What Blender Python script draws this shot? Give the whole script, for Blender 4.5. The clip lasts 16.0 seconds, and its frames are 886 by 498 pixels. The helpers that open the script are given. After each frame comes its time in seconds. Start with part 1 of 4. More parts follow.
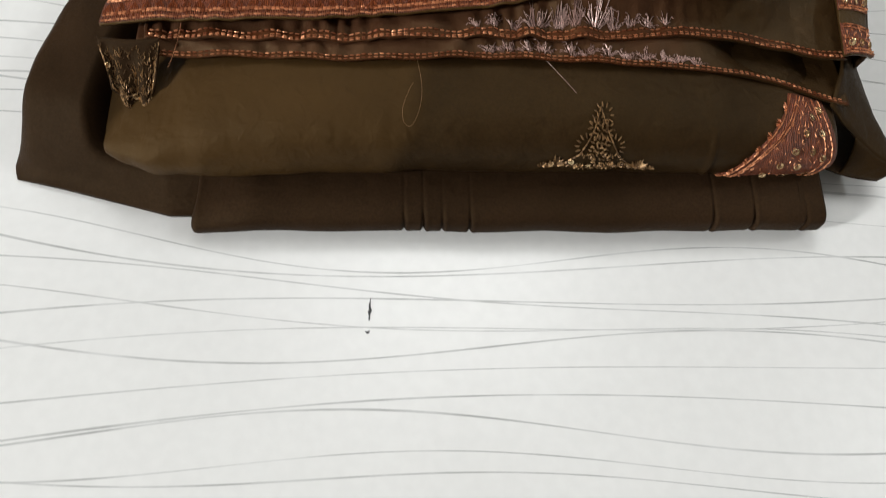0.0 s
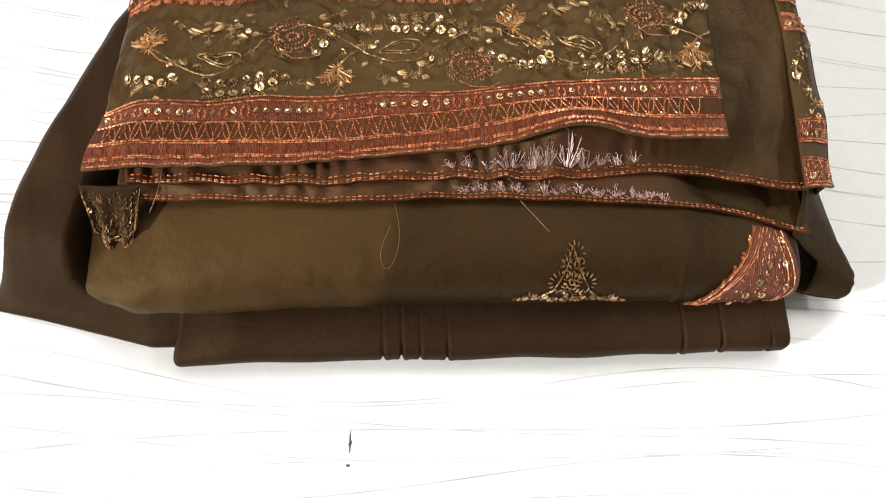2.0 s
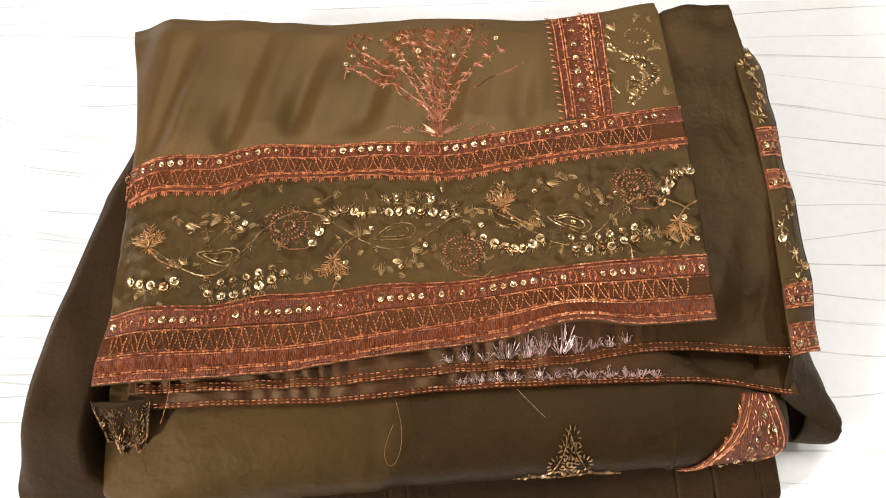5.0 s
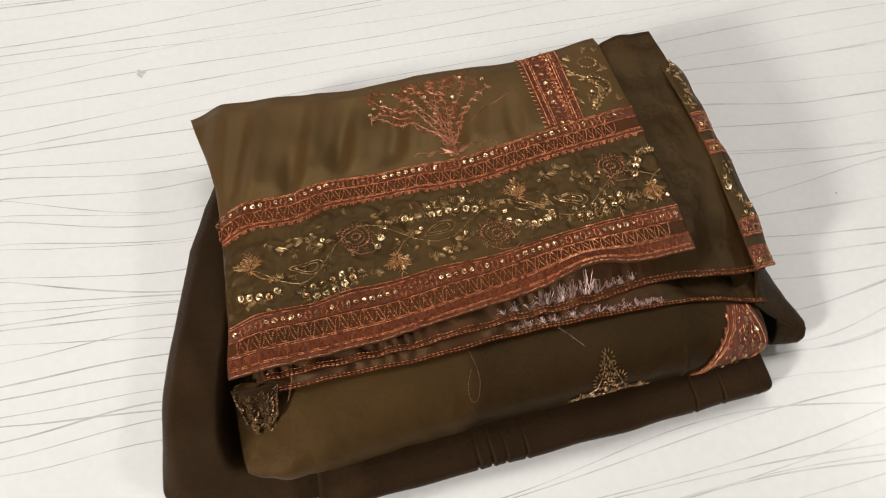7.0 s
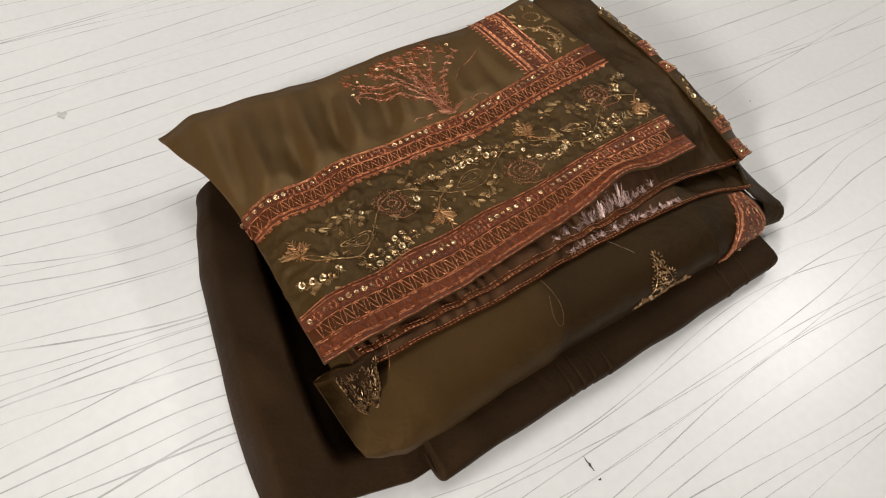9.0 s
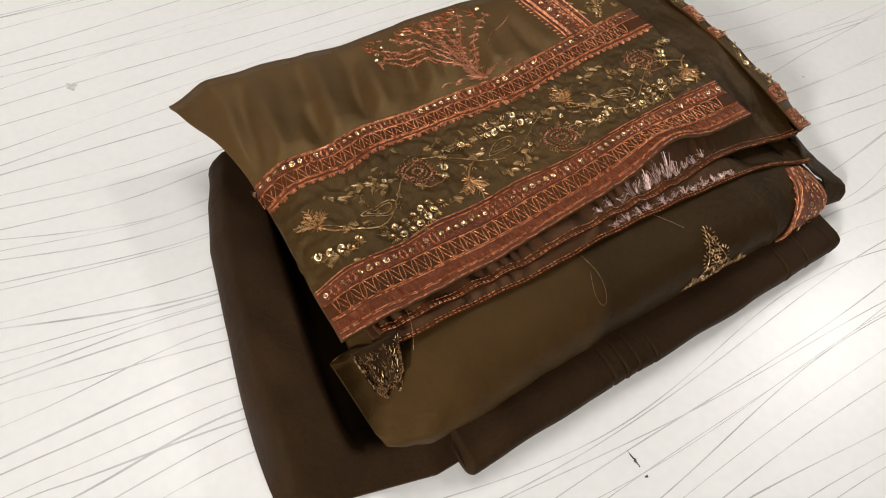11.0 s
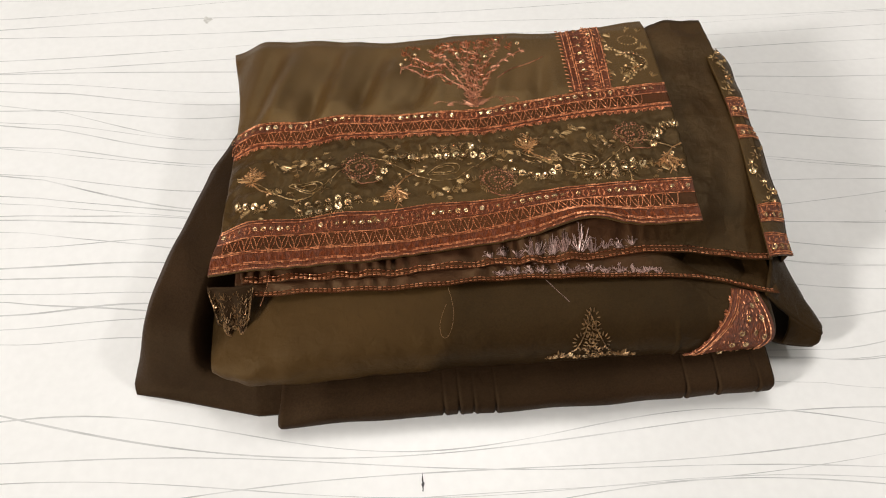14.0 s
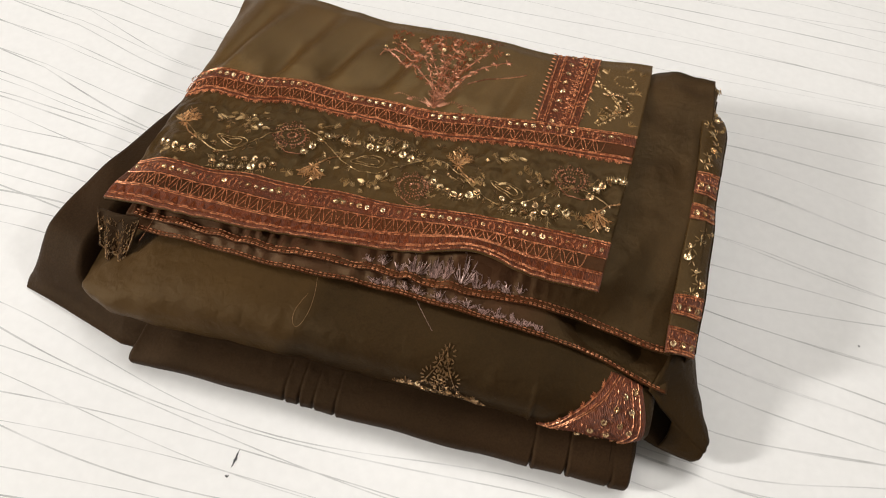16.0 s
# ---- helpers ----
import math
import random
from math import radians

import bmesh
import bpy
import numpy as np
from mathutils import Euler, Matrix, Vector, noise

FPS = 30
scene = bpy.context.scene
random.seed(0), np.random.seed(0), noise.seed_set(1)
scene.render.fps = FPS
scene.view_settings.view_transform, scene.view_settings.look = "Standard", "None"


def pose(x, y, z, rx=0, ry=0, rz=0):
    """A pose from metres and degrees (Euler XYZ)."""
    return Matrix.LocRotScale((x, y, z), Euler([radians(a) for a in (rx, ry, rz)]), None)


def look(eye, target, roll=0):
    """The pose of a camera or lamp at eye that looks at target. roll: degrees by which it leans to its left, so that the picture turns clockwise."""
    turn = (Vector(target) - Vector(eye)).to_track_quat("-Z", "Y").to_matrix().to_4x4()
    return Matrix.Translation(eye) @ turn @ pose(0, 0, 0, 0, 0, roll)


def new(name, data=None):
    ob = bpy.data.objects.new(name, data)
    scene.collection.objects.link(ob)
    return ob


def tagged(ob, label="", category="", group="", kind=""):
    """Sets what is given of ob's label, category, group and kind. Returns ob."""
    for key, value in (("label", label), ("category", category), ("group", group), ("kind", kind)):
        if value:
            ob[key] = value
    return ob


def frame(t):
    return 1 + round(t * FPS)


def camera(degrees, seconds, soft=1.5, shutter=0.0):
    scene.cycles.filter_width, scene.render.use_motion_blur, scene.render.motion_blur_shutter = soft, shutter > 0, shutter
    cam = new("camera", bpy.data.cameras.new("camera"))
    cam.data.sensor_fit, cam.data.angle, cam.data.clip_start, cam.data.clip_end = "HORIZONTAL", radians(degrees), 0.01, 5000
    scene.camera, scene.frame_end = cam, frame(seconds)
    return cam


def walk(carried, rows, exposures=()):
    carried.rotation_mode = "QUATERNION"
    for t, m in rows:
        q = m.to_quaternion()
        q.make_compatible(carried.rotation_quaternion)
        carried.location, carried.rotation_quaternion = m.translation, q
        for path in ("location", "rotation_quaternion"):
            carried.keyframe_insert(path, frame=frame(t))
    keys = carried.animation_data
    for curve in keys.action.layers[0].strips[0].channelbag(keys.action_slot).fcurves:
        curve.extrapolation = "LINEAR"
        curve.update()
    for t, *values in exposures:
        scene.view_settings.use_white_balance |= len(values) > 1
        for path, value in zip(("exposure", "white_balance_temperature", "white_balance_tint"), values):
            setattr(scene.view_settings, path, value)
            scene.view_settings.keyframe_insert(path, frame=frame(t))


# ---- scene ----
cam = camera(60.0, 16.0, soft=1.0, shutter=0.4)
EXPOSURES = [(0, -0.3, 6250, 7), (0.5, -0.24, 6250, 5), (1.0, -0.16, 6300, 6), (1.5, 0.12, 6380, 8), (2.5, 0.6, 6450, 10), (4.2, 0.68, 6450, 10), (6.4, -0.08, 6620, 10), (9.6, -0.4, 6620, 10), (12.5, -0.13, 6620, 10), (16, -0.1, 6620, 10)]
PATH = [
    (0, (-0.058, -0.173, 0.326), (0.076, 0.741, -1.448), 7.0),
    (0.5, (-0.063, -0.151, 0.337), (0.087, 0.75, -1.442), 7.1),
    (1, (-0.052, -0.14, 0.346), (0.122, 0.757, -1.433), 8.1),
    (1.5, (-0.056, -0.127, 0.359), (0.111, 0.767, -1.423), 8.3),
    (2, (-0.057, -0.122, 0.363), (0.13, 0.789, -1.408), 9.4),
    (2.5, (-0.06, -0.105, 0.376), (0.118, 0.796, -1.401), 8.8),
    (3, (-0.057, -0.09, 0.383), (0.12, 0.797, -1.402), 8.6),
    (3.5, (-0.056, -0.063, 0.391), (0.12, 0.803, -1.403), 8.7),
    (4, (-0.053, -0.032, 0.394), (0.129, 0.799, -1.416), 9.2),
    (4.2, (-0.051, -0.014, 0.399), (0.128, 0.783, -1.427), 9.1),
    (6.3, (-0.082, -0.086, 0.465), (0.143, 0.849, -1.289), 4.2),
    (6.5, (-0.098, -0.096, 0.473), (0.169, 0.864, -1.261), 4.6),
    (7, (-0.133, -0.122, 0.48), (0.239, 0.892, -1.203), 4.7),
    (7.5, (-0.192, -0.138, 0.477), (0.303, 0.863, -1.182), 5.2),
    (8, (-0.237, -0.147, 0.47), (0.446, 0.825, -1.139), 8.1),
    (8.5, (-0.271, -0.133, 0.449), (0.547, 0.801, -1.119), 10.0),
    (9, (-0.286, -0.109, 0.428), (0.578, 0.806, -1.126), 9.9),
    (9.5, (-0.298, -0.09, 0.404), (0.605, 0.812, -1.135), 10.3),
    (9.7, (-0.299, -0.084, 0.394), (0.607, 0.817, -1.144), 9.8),
    (11.8, (-0.239, -0.124, 0.382), (0.42, 0.936, -1.181), 5.3),
    (12, (-0.225, -0.129, 0.389), (0.376, 0.958, -1.179), 4.6),
    (12.5, (-0.175, -0.148, 0.409), (0.253, 1.018, -1.16), 5.0),
    (13, (-0.11, -0.172, 0.415), (0.132, 1.028, -1.166), 4.5),
    (13.5, (-0.086, -0.181, 0.43), (0.073, 0.999, -1.177), 3.1),
    (14, (-0.082, -0.191, 0.436), (0.072, 0.992, -1.17), 2.3),
    (14.5, (-0.025, -0.189, 0.439), (0.019, 1.054, -1.128), 4.5),
    (15, (0.032, -0.193, 0.433), (-0.082, 1.04, -1.138), 5.2),
    (15.5, (0.061, -0.183, 0.434), (-0.106, 0.983, -1.181), 4.7),
    (16, (0.056, -0.157, 0.437), (-0.112, 0.957, -1.216), 6.3),
]
walk(cam, [(t, look(eye, target, roll)) for t, eye, target, roll in PATH], exposures=EXPOSURES)

# ---- world and light ----
world = bpy.data.worlds.new("room_light")
scene.world = world
world.use_nodes = True
world.node_tree.nodes["Background"].inputs[0].default_value = (1.0, 0.97, 0.93, 1)
world.node_tree.nodes["Background"].inputs[1].default_value = 0.3


def area_lamp(name, eye, target, sx, sy, power, colour):
    data = bpy.data.lights.new(name, "AREA")
    data.shape, data.size, data.size_y = "RECTANGLE", sx, sy
    data.energy, data.color = power, colour
    ob = new(name, data)
    ob.matrix_world = look(eye, target)
    return ob


# a tube lamp on the wall to the side, and a ceiling panel across the room
area_lamp("tube_lamp", (-2.25, -0.93, 1.22), (0, 0.1, 0), 0.18, 0.4, 74, (1.0, 0.975, 0.95))
area_lamp("overhead_light", (1.75, 0.25, 1.82), (0.1, 0.0, 0), 0.34, 0.34, 22, (1.0, 0.985, 0.97))
# added fill with no known source: lights the tops from behind, leaves fronts darker
area_lamp("overhead_light", (0.1, 1.0, 1.82), (0.1, 1.0, 0), 0.8, 0.8, 17, (1.0, 0.98, 0.955))


# ---- materials ----
def material(name, rough=0.6, metal=0.0, sheen=0.0, spec=0.5):
    m = bpy.data.materials.new(name)
    m.use_nodes = True
    n, l = m.node_tree.nodes, m.node_tree.links
    b = n["Principled BSDF"]
    b.inputs["Roughness"].default_value = rough
    b.inputs["Metallic"].default_value = metal
    b.inputs["Sheen Weight"].default_value = sheen
    b.inputs["Specular IOR Level"].default_value = spec
    return m, n, l, b


def node(n, kind, **values):
    k = n.new(kind)
    for key, v in values.items():
        k.inputs[key.replace("_", " ")].default_value = v
    return k


def mix_noise(n, l, coord, scale, c0, c1, lo=0.35, hi=0.65, detail=4.0):
    t = node(n, "ShaderNodeTexNoise", Scale=scale, Detail=detail)
    l.new(coord, t.inputs["Vector"])
    r = n.new("ShaderNodeValToRGB")
    r.color_ramp.elements[0].position, r.color_ramp.elements[1].position = lo, hi
    r.color_ramp.elements[0].color, r.color_ramp.elements[1].color = (*c0, 1), (*c1, 1)
    l.new(t.outputs["Fac"], r.inputs["Fac"])
    return r.outputs["Color"]


def blend(n, l, a, b, fac, mode="MIX"):
    m = n.new("ShaderNodeMix")
    m.data_type, m.blend_type = "RGBA", mode
    m.inputs[0].default_value = fac
    l.new(a, m.inputs[6])
    l.new(b, m.inputs[7])
    return m.outputs[2]


def weave(n, l, coord, size, strength, b, distance=0.0002, relief=1.0):
    """Fine crossed threads as relief."""
    hs = []
    for d in ("X", "Y"):
        w = node(n, "ShaderNodeTexWave", Scale=size, Distortion=1.2, Detail=1.0)
        w.wave_type, w.bands_direction = "BANDS", d
        l.new(coord, w.inputs["Vector"])
        hs.append(w.outputs["Fac"])
    mx = n.new("ShaderNodeMath")
    mx.operation = "MAXIMUM"
    l.new(hs[0], mx.inputs[0])
    l.new(hs[1], mx.inputs[1])
    bump = node(n, "ShaderNodeBump", Strength=strength, Distance=distance)
    l.new(mx.outputs[0], bump.inputs["Height"])
    crease = node(n, "ShaderNodeTexNoise", Scale=38.0, Detail=3.0)
    l.new(coord, crease.inputs["Vector"])
    b2 = node(n, "ShaderNodeBump", Strength=0.5 * relief, Distance=0.003)
    l.new(crease.outputs["Fac"], b2.inputs["Height"])
    l.new(bump.outputs["Normal"], b2.inputs["Normal"])
    fold = node(n, "ShaderNodeTexNoise", Scale=150.0, Detail=2.0, Distortion=0.6)
    l.new(coord, fold.inputs["Vector"])
    b3 = node(n, "ShaderNodeBump", Strength=0.42 * relief, Distance=0.0015)
    l.new(fold.outputs["Fac"], b3.inputs["Height"])
    l.new(b2.outputs["Normal"], b3.inputs["Normal"])
    l.new(b3.outputs["Normal"], b.inputs["Normal"])


def cloth(name, c0, c1, rough, sheen, spec, relief=1.0):
    m, n, l, b = material(name, rough, 0.0, sheen, spec)
    tc = n.new("ShaderNodeTexCoord").outputs["Object"]
    big = mix_noise(n, l, tc, 14.0, c0, c1)
    fine = mix_noise(n, l, tc, 900.0, (0.8, 0.8, 0.8), (1.12, 1.12, 1.12), detail=2.0)
    l.new(blend(n, l, big, fine, 1.0, "MULTIPLY"), b.inputs["Base Color"])
    b.inputs["Sheen Roughness"].default_value = 0.4
    b.inputs["Sheen Tint"].default_value = (0.75, 0.6, 0.35, 1)
    b.inputs["Specular Tint"].default_value = (1.0, 0.74, 0.38, 1)
    weave(n, l, tc, 1150.0, 0.25, b, 0.0002, relief)
    return m


SILK = cloth("olive_silk", (0.062, 0.0312, 0.0084), (0.086, 0.0446, 0.0130), 0.40, 0.0, 0.65, 0.25)
VINE_GROUND = cloth("dark_olive_silk", (0.034, 0.0170, 0.0047), (0.055, 0.0280, 0.0078), 0.42, 0.0, 0.38)
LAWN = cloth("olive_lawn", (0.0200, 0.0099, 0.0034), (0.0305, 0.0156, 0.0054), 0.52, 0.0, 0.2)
DARK = cloth("brown_cotton", (0.0195, 0.0098, 0.0048), (0.031, 0.0160, 0.0080), 0.62, 0.0, 0.14, 0.7)


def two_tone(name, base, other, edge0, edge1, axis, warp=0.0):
    """A cloth that passes into another tone along one axis, with a soft, uneven edge; also carries painted sheen."""
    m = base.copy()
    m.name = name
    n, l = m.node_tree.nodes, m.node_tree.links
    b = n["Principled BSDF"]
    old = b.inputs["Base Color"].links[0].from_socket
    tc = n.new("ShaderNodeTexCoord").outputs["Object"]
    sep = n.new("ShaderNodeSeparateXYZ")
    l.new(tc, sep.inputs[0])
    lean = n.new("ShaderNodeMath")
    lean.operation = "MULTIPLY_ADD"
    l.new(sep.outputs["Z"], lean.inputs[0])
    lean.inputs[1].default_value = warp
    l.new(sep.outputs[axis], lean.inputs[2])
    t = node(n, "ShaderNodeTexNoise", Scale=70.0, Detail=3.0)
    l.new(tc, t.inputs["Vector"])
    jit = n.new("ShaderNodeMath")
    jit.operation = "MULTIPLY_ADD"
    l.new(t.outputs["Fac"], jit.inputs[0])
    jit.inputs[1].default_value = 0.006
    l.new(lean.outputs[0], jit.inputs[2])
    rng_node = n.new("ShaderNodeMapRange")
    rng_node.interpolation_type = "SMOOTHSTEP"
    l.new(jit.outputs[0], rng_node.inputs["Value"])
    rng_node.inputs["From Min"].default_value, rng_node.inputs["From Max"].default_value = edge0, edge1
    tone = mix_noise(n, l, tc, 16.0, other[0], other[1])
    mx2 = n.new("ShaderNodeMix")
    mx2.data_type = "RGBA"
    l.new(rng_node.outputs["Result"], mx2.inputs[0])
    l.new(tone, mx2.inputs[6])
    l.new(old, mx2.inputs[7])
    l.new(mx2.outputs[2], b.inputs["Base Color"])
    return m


# sheen on the front fold's left part is put into the colour as a paler tone
SHIRT_CLOTH = two_tone("olive_lawn_painted_sheen", LAWN, ((0.040, 0.0205, 0.0066), (0.058, 0.0305, 0.0099)), -0.082, -0.066, "X", -0.55)
PLAIN_SILK = cloth("olive_brown_silk", (0.029, 0.0142, 0.0048), (0.045, 0.0224, 0.0077), 0.46, 0.0, 0.3)
LAYER_CLOTH = two_tone("mauve_olive_silk", PLAIN_SILK, ((0.042, 0.0170, 0.0080), (0.066, 0.027, 0.0130)), 0.06, 0.11, "X")


def copper_ground():
    m, n, l, b = material("copper_ground", 0.5, 0.2, 0.05)
    tc = n.new("ShaderNodeTexCoord").outputs["Object"]
    a = mix_noise(n, l, tc, 420.0, (0.096, 0.0205, 0.0048), (0.215, 0.050, 0.0120), 0.3, 0.65)
    c = mix_noise(n, l, tc, 60.0, (0.75, 0.75, 0.75), (1.1, 1.05, 1.0))
    l.new(blend(n, l, a, c, 1.0, "MULTIPLY"), b.inputs["Base Color"])
    w = node(n, "ShaderNodeTexWave", Scale=330.0, Distortion=7.0, Detail=3.0)
    l.new(tc, w.inputs["Vector"])
    bump = node(n, "ShaderNodeBump", Strength=0.8, Distance=0.0005)
    l.new(w.outputs["Fac"], bump.inputs["Height"])
    l.new(bump.outputs["Normal"], b.inputs["Normal"])
    return m


def thread(name, c0, c1, rough=0.35, metal=0.8):
    m, n, l, b = material(name, rough, metal)
    g = n.new("ShaderNodeNewGeometry")
    r = n.new("ShaderNodeValToRGB")
    r.color_ramp.elements[0].color, r.color_ramp.elements[1].color = (*c0, 1), (*c1, 1)
    l.new(g.outputs["Random Per Island"], r.inputs["Fac"])
    l.new(r.outputs["Color"], b.inputs["Base Color"])
    return m


GROUND = copper_ground()
LATTICE_GROUND = cloth("brown_lattice_ground", (0.040, 0.0110, 0.0038), (0.088, 0.0225, 0.0070), 0.5, 0.0, 0.3)
COPPER = thread("copper_thread", (0.21, 0.052, 0.016), (0.84, 0.37, 0.175), 0.36, 0.5)
RUST = thread("rust_thread", (0.16, 0.036, 0.009), (0.36, 0.098, 0.028), 0.46, 0.4)
GOLD = thread("gold_thread", (0.24, 0.112, 0.040), (0.66, 0.37, 0.16), 0.38, 0.5)
GREEN = thread("pale_green_thread", (0.14, 0.080, 0.028), (0.56, 0.37, 0.165), 0.40, 0.5)
ROSE = thread("rose_thread", (0.22, 0.076, 0.036), (0.56, 0.25, 0.135), 0.42, 0.4)
ANTIQUE = thread("antique_gold_thread", (0.085, 0.042, 0.016), (0.42, 0.25, 0.11), 0.4, 0.55)
SILVER = thread("silver_thread", (0.15, 0.082, 0.066), (0.70, 0.49, 0.43), 0.42, 0.45)


def sequin_metal():
    m, n, l, b = material("sequin_metal", 0.26, 1.0)
    o = n.new("ShaderNodeObjectInfo")
    r = n.new("ShaderNodeValToRGB")
    r.color_ramp.elements[0].color, r.color_ramp.elements[1].color = (0.58, 0.33, 0.15, 1), (0.96, 0.74, 0.44, 1)
    l.new(o.outputs["Random"], r.inputs["Fac"])
    l.new(r.outputs["Color"], b.inputs["Base Color"])
    return m


SEQUIN = sequin_metal()


def laminate():
    m, n, l, b = material("white_laminate", 0.29, 0.0, 0.0, 0.45)
    tc = n.new("ShaderNodeTexCoord").outputs["Object"]
    a = mix_noise(n, l, tc, 5.0, (0.79, 0.785, 0.77), (0.83, 0.825, 0.81))
    c = mix_noise(n, l, tc, 160.0, (0.97, 0.97, 0.97), (1.0, 1.0, 1.0))
    l.new(blend(n, l, a, c, 1.0, "MULTIPLY"), b.inputs["Base Color"])
    t = node(n, "ShaderNodeTexNoise", Scale=90.0, Detail=3.0)
    l.new(tc, t.inputs["Vector"])
    bump = node(n, "ShaderNodeBump", Strength=0.06, Distance=0.001)
    l.new(t.outputs["Fac"], bump.inputs["Height"])
    l.new(bump.outputs["Normal"], b.inputs["Normal"])
    return m


def plain(name, c0, c1, rough=0.7, scale=20.0):
    m, n, l, b = material(name, rough)
    tc = n.new("ShaderNodeTexCoord").outputs["Object"]
    l.new(mix_noise(n, l, tc, scale, c0, c1), b.inputs["Base Color"])
    return m


LAMINATE = laminate()
LINE_GREY = plain("grey_print", (0.42, 0.42, 0.41), (0.67, 0.67, 0.66), 0.4, 26.0)
SCUFF = plain("black_scuff", (0.02, 0.02, 0.022), (0.09, 0.09, 0.09), 0.6, 700.0)
PALE_SCUFF = plain("pale_scuff", (0.5, 0.49, 0.46), (0.66, 0.65, 0.62), 0.5, 300.0)
CEILING = plain("ceiling_paint", (0.68, 0.67, 0.65), (0.72, 0.71, 0.69), 0.8, 3.0)
WALL = plain("wall_paint", (0.36, 0.34, 0.31), (0.41, 0.39, 0.36), 0.8, 3.0)
FLOOR = plain("floor_tile", (0.12, 0.105, 0.09), (0.17, 0.15, 0.13), 0.4, 3.0)


# ---- mesh helpers ----
def mesh_object(name, verts, faces, mat, parent=None, label="", smooth=True):
    me = bpy.data.meshes.new(name)
    me.from_pydata([tuple(v) for v in verts], [], faces)
    if smooth:
        me.polygons.foreach_set("use_smooth", [True] * len(me.polygons))
    me.materials.append(mat)
    ob = new(name, me)
    if parent is not None:
        ob.parent = parent
    if label:
        ob["label"] = label
    return ob


def grid_faces(nu, nv, closed_v=False, base=0):
    f = []
    for i in range(nu - 1):
        for j in range(nv if closed_v else nv - 1):
            k = (j + 1) % nv
            f.append((base + i * nv + j, base + (i + 1) * nv + j, base + (i + 1) * nv + k, base + i * nv + k))
    return f


def sheet(name, fn, nu, nv, thick, mat, parent=None, label=""):
    """A cloth sheet fn(u, v), with its thickness below and closed edges."""
    top = [Vector(fn(i / (nu - 1), j / (nv - 1))) for i in range(nu) for j in range(nv)]
    me = bpy.data.meshes.new("tmp")
    me.from_pydata(top, [], grid_faces(nu, nv))
    me.update()
    nor = [v.normal.copy() for v in me.vertices]
    bpy.data.meshes.remove(me)
    flip = -1 if sum(q.z for q in nor) < 0 else 1
    low = [p - q * thick * flip for p, q in zip(top, nor)]
    f = grid_faces(nu, nv)
    n0 = len(top)
    if flip < 0:
        f = [q[::-1] for q in f]
    f += [tuple(n0 + k for k in q[::-1]) for q in f]
    rim = [i * nv for i in range(nu)] + [(nu - 1) * nv + j for j in range(1, nv)]
    rim += [i * nv + nv - 1 for i in range(nu - 2, -1, -1)] + [j for j in range(nv - 2, 0, -1)]
    for a, b in zip(rim, rim[1:] + rim[:1]):
        f.append((a, b, n0 + b, n0 + a) if flip < 0 else (b, a, n0 + a, n0 + b))
    return mesh_object(name, top + low, f, mat, parent, label)


def curve(table):
    """A smooth function through (x, value) pairs."""
    xs, vs = zip(*table)

    def at(x):
        if x <= xs[0]:
            return vs[0]
        for k in range(len(xs) - 1):
            if x <= xs[k + 1]:
                t = (x - xs[k]) / (xs[k + 1] - xs[k])
                a = vs[max(0, k - 1)]
                d = vs[min(len(vs) - 1, k + 2)]
                m0, m1 = (vs[k + 1] - a) / 2, (d - vs[k]) / 2
                return (2 * t**3 - 3 * t * t + 1) * vs[k] + (t**3 - 2 * t * t + t) * m0 + (3 * t * t - 2 * t**3) * vs[k + 1] + (t**3 - t * t) * m1
        return vs[-1]
    return at


def step(a, b, x):
    t = min(1, max(0, (x - a) / (b - a)))
    return t * t * (3 - 2 * t)


def wob(x, y, s, k=0.0):
    return noise.noise(Vector((x * s, y * s, k)))


